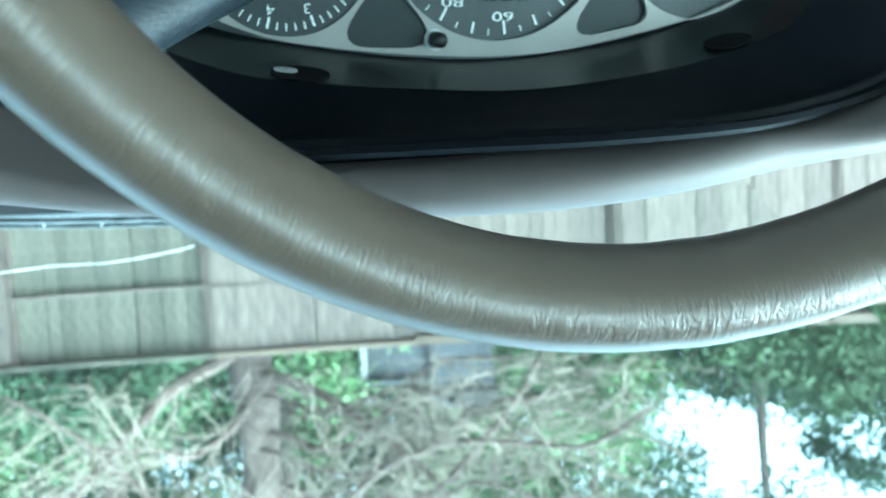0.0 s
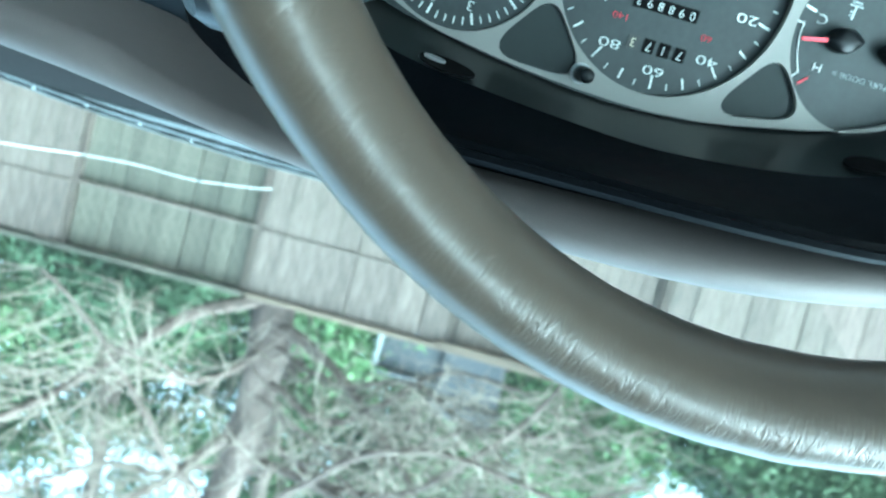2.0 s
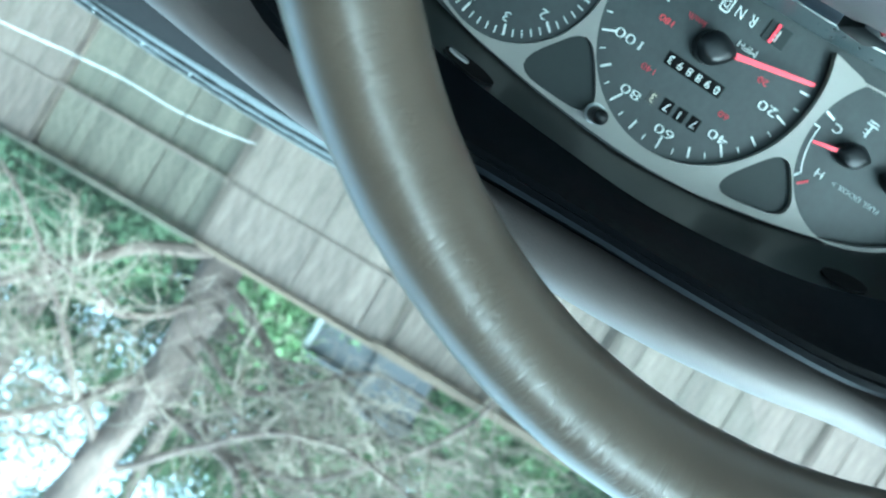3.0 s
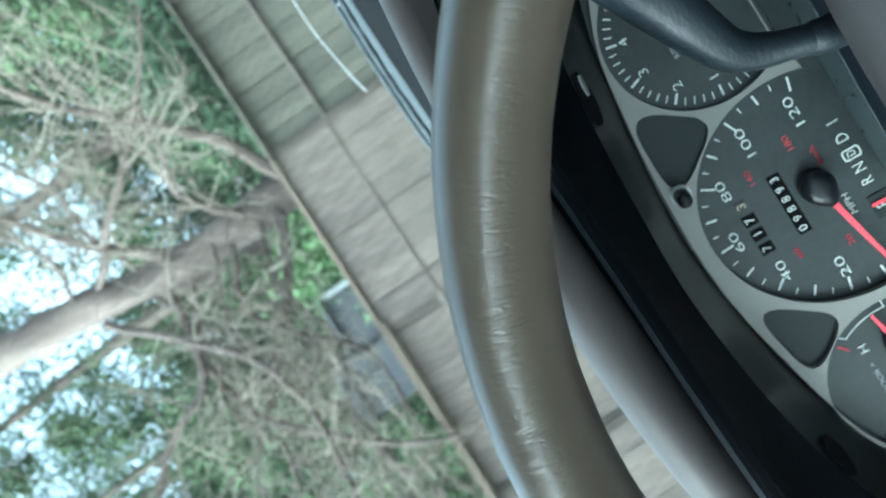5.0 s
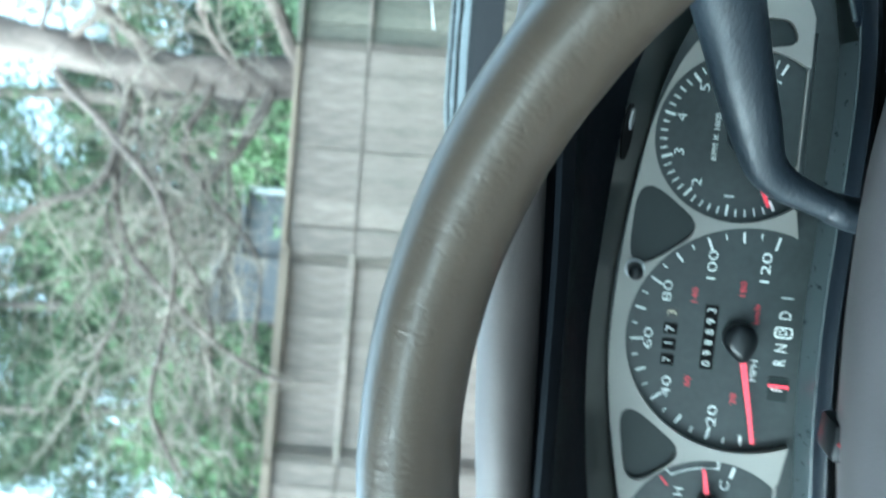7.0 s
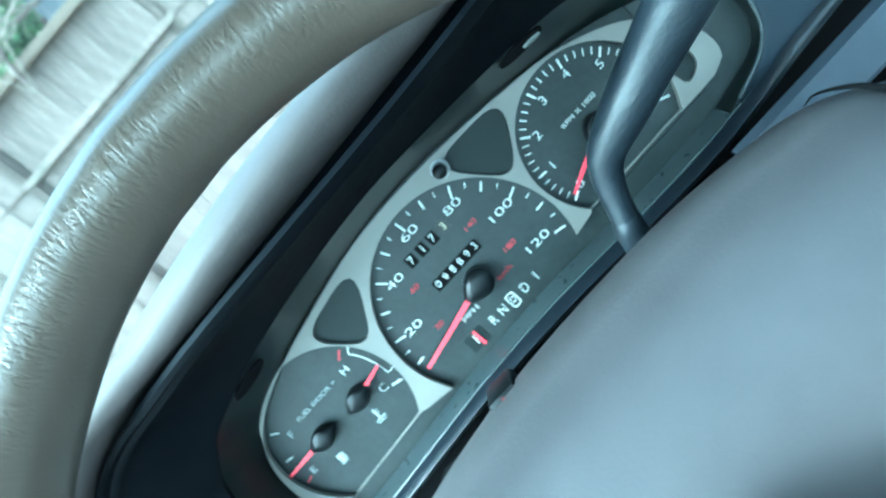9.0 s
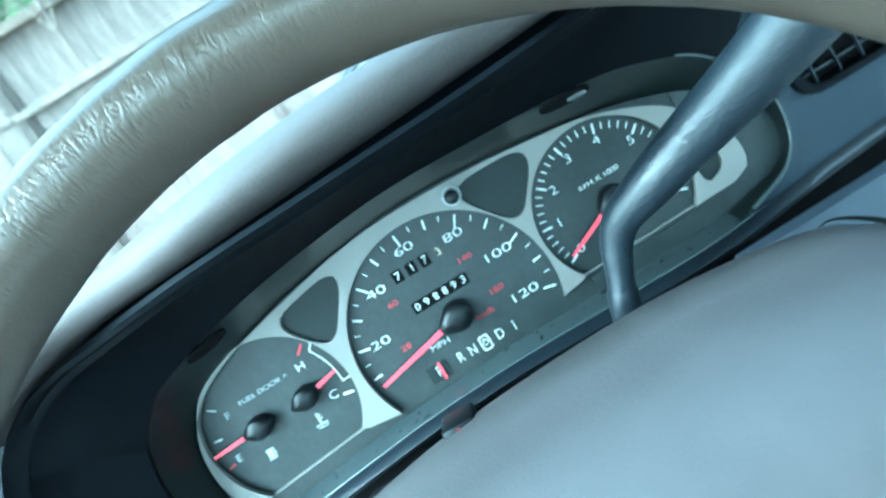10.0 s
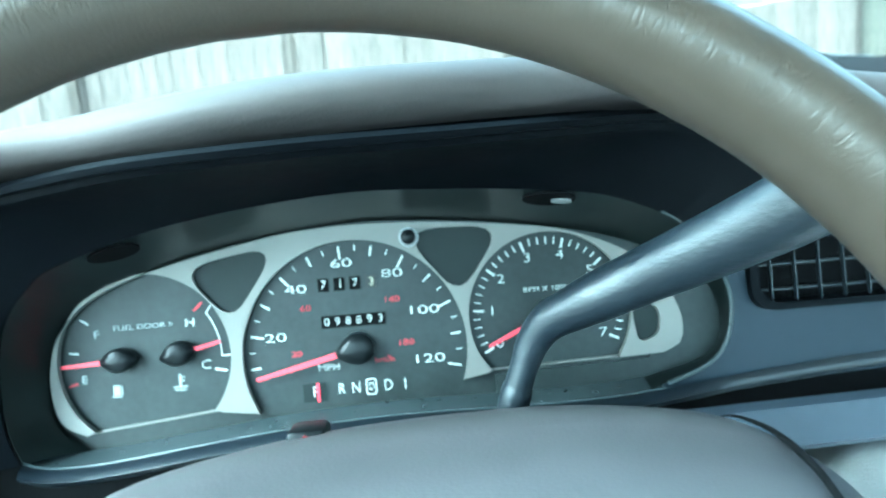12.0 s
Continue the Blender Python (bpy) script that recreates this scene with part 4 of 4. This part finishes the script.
def twig(bm, start, way, length, r, rn, depth, droop, wander):
    p, d = Vector(start), Vector(way).normalized()
    pts, n = [p.copy()], 8
    for _ in range(n):
        d = (d + wander * Vector((rn.uniform(-1, 1), rn.uniform(-1, 1), rn.uniform(-1, 1) - droop))).normalized()
        p = p + d * length / n
        p.z = max(p.z, 1.93)
        pts.append(p.copy())
    limb(bm, pts, r, r * 0.25, 5)
    if depth:
        for i in range(2, n + 1):
            if rn.random() < 0.45:
                w = (d + 1.0 * Vector((rn.uniform(-1, 1), rn.uniform(-1, 1), rn.uniform(-0.9, 0.7)))).normalized()
                twig(bm, pts[i], w, length * rn.uniform(0.4, 0.7), r * 0.55, rn, depth - 1, droop, wander)


rn = random.Random(11)
tree = thing("bare_tree", "pale-barked tree with tangled bare branches behind the fence", "tree")
base = outward(4.0, 0, 4.9)
bm = bmesh.new()
tps = smooth_line([Vector((base.x, base.y, 0)), Vector((base.x, base.y, 1.0)), outward(3.9, 10, 4.9), outward(3.7, 15, 4.9), outward(3.8, 21, 4.9), outward(5.3, 28.5, 4.95), outward(6.5, 40, 5.0), outward(6, 50, 5.1), outward(5, 60, 5.2)], 120)
tube(bm, tps, [0.150 - 0.0007 * i + 0.02 * noise.noise(Vector((0, 0, i * 0.275))) for i in range(120)], 24)
for v in bm.verts:
    q = v.co * 4.2
    v.co += 0.045 * Vector((noise.noise(q), noise.noise(q + Vector((7, 0, 0))), 0.5 * noise.noise(q + Vector((0, 7, 0)))))
part("trunk", bm, BARK, tree, "pale pinkish bark")
for k, (r, ways) in enumerate((
    (0.050, ((5, 10, 4.85), (8, 11.5, 4.7), (12, 14, 4.6), (18, 19, 4.5), (26, 24, 4.4))),
    (0.042, ((3, 12, 4.8), (-1, 13.5, 4.7), (-4, 16, 4.6), (-7, 18.5, 4.5), (-12, 23, 4.4))),
    (0.030, ((4, 19, 4.85), (-3, 22, 4.6), (-9, 21, 4.4), (-15, 16, 4.2), (-18, 11, 4.1), (-18.5, 8, 4.05))),
    (0.036, ((4, 21, 4.85), (-4, 23, 4.5), (-7, 27, 4.4), (-12, 31, 4.3), (-18, 36, 4.3))),
    (0.032, ((5, 25, 4.9), (9, 22, 4.7), (13, 18, 4.5), (17, 13, 4.4), (20, 10.5, 4.4))),
    (0.040, ((5, 20, 4.85), (9, 24, 4.7), (14, 27, 4.6), (20, 30, 4.5))),
    (0.028, ((3, 16, 4.8), (-2, 18, 4.6), (-6, 15, 4.5), (-10, 12.5, 4.4), (-16, 12, 4.3))),
    (0.026, ((4, 14, 4.8), (8, 17, 4.6), (11, 16, 4.4), (15, 15, 4.3))),
    (0.020, ((5, 22, 4.9), (9, 23.2, 4.8), (14, 23.4, 4.7), (19, 25, 4.6), (25, 28, 4.6))),
    (0.018, ((5, 27, 4.9), (9, 26.2, 4.8), (14, 27.5, 4.7), (19, 29, 4.6), (24, 33, 4.6))),
    (0.030, ((3, 26, 4.9), (-5, 20, 4.4), (-12, 18, 4.2), (-20, 19, 4.1), (-26, 16, 4.1))),
    (0.015, ((4, 17, 4.8), (-3, 19.5, 4.5), (-8, 18, 4.35), (-13, 15.5, 4.25), (-19, 14.5, 4.2))),
    (0.014, ((4, 23, 4.85), (-2, 21, 4.6), (-7, 22.5, 4.45), (-12, 21, 4.3), (-18, 22, 4.2))),
    (0.014, ((4, 13, 4.8), (-2, 15, 4.6), (-7, 13.5, 4.45), (-12, 15.5, 4.3), (-17, 17.5, 4.2))),
)):
    pts = smooth_line([outward(*w) + Vector((rn.uniform(-0.03, 0.03), 0, rn.uniform(-0.03, 0.03))) for w in ways], 26)
    bm = bmesh.new()
    limb(bm, [q + 0.02 * Vector((noise.noise(q * 5), noise.noise(q * 5 + Vector((9, 0, 0))), noise.noise(q * 5 + Vector((0, 9, 0))))) for q in pts], r, 0.010, 8)
    br = part("branch", bm, BARK, tree, "pale bare branch")
    bm = bmesh.new()
    for i in range(3, 26):
        for _ in range(1 + i % 2):
            d = (pts[i] - pts[i - 1]).normalized()
            w = (0.8 * d + Vector((rn.uniform(-1, 1), rn.uniform(-0.7, 0.5), rn.uniform(-0.9, 0.9)))).normalized()
            w.z = max(w.z, 0.25) if pts[i].z < 2.3 else w.z
            twig(bm, pts[i], w, rn.uniform(0.3, 1.1), rn.uniform(0.003, 0.008), rn, 1, 0.1, 0.2)
    tagged(part("twigs", bm, TWIG, br, "fine pale twigs"), kind="stuff")


def leafy_tree(az0, az1, dist, low, top, material, count, leaf, size=0.5, per=240, name="leafy_tree", label="dense green tree beyond the fence"):
    t = thing(name, label, "tree", group="trees beyond the fence")
    rg = np.random.default_rng(int(abs(az0) * 100 + dist * 10 + top))
    b = outward((az0 + az1) / 2, 0, dist)
    height = outward(0, top, dist).z
    bm = bmesh.new()
    tube(bm, smooth_line([(b.x, b.y, 0), (b.x + 0.12, b.y, height * 0.5), (b.x, b.y + 0.1, height * 0.92)], 12), [0.16 - 0.011 * i for i in range(12)], 10)
    part("trunk", bm, BARK, t)
    clumps = []
    for _ in range(count):
        e = low + (top - low) * rg.random() ** 1.15
        narrow = 1 - 0.5 * max(0, (e - low) / (top - low)) ** 2
        a = (az0 + az1) / 2 + (az1 - az0) / 2 * narrow * rg.uniform(-1, 1)
        clumps.append((outward(a, e, dist + rg.uniform(-0.9, 0.9)), size * rg.uniform(0.6, 1.5), int(per * rg.uniform(0.6, 1.4))))
    crown_ob = new("crown", leaf_mesh("crown", clumps, leaf, material, rg))
    crown_ob.parent = t
    tagged(crown_ob, kind="stuff")


for a0, a1, d, top, m, c in ((-60, -40, 13, 24, LEAFDARK, 70), (-44, -34, 13, 15, LEAF, 45), (-38, -22, 14, 13.5, LEAFDARK, 70), (-28, -12, 13, 27, LEAFDARK, 85), (-16, 0, 12.5, 27, LEAFDARK, 90), (-4, 10, 14, 25, LEAFDARK, 80), (6, 20, 13, 20.5, LEAFDARK, 80), (16, 32, 12, 22, LEAFDARK, 85), (30, 50, 13, 24, LEAFDARK, 80)):
    leafy_tree(a0, a1, d, 4, top, m, c, 0.068, 0.8, 520, label="dense dark green conifer beyond the fence")
for a0, a1, d, lo, top, m, c in ((8, 22, 6.8, 9, 12.5, LEAFDARK, 26), (-27, -16, 8.0, 7, 19, LEAFLIGHT, 34), (-14, -4, 8.5, 12, 26, LEAF, 34), (-6, 4, 7.5, 8, 13, LEAFLIGHT, 16), (8, 20, 8.0, 8, 16, LEAF, 30), (20, 32, 8.0, 8, 21, LEAF, 34), (-44, -30, 8.5, 7, 13, LEAF, 30), (-20, -9, 9.0, 16, 33, LEAF, 24), (-3, 3, 9.0, 16, 24, LEAF, 14), (-42, -26, 9.5, 14, 25, LEAFDARK, 16), (-16, 0, 9.5, 21, 38, LEAF, 48), (-30, -14, 9.5, 18, 30, LEAF, 30), (2, 24, 9.5, 29, 40, LEAFDARK, 14), (5, 22, 9.0, 20, 31, LEAF, 22), (-6, 8, 8.6, 28, 42, LEAF, 30)):
    leafy_tree(a0, a1, d, lo, top, m, c, 0.046, 0.42, 360)

# unseen conifers added on both sides to cut the low sky light
for a0, a1 in ((-128, -98), (-98, -62), (52, 84), (84, 120)):
    leafy_tree(a0, a1, 12, 2, 26, LEAFDARK, 90, 0.09, 1.1, 330, label="unseen dark green conifer added to block low side light")
leafy_tree(-20, 0, 11, 25, 44, LEAFDARK, 60, 0.05, 0.7, 300)

# ---- shed beyond the fence ----
hb = outward(-8.5, 0, 7.2)
house = thing("garden_shed", "slate-grey shed with a stepped roof beyond the fence", "shed", Matrix.Translation((hb.x, hb.y, 0)) @ Matrix.Rotation(radians(10), 4, "Z"))
SHED_LOW, SHED_HIGH = outward(0, 13.0, 7.2).z, outward(0, 15.2, 7.2).z
bm = bmesh.new()
box(bm, (-0.10, 0.05, 0), (0.52, 1.2, SHED_LOW), 0.02)
part("wall", bm, ROOFGREY, house, "blue-grey boarded wall", smooth=False)
bm = bmesh.new()
box(bm, (-0.72, 0, 0), (-0.10, 1.2, SHED_HIGH - 0.12), 0.02)
part("wall", bm, ROOFGREY, house, "blue-grey boarded wall", smooth=False)
bm = bmesh.new()
box(bm, (0.50, 0.02, 0), (0.56, 0.08, SHED_LOW), 0.008)
part("corner_board", bm, mat("pale corner board", (0.30, 0.31, 0.31), 0.7, scale=12), house, "pale corner board", smooth=False)
bm = bmesh.new()
box(bm, (-0.10, -0.02, SHED_LOW), (0.56, 1.3, SHED_LOW + 0.05), 0.01)
part("roof", bm, ROOFGREY, house, "low blue-grey roof", smooth=False)
bm = bmesh.new()
for y in (-0.06, 1.3):
    for x, z in ((-0.78, SHED_HIGH - 0.14), (-0.05, SHED_HIGH - 0.14), (-0.12, SHED_HIGH), (-0.66, SHED_HIGH)):
        bm.verts.new((x, y, z))
bmesh.ops.convex_hull(bm, input=bm.verts[:])
part("roof", bm, ROOFGREY, house, "blue-grey hipped roof", smooth=False)
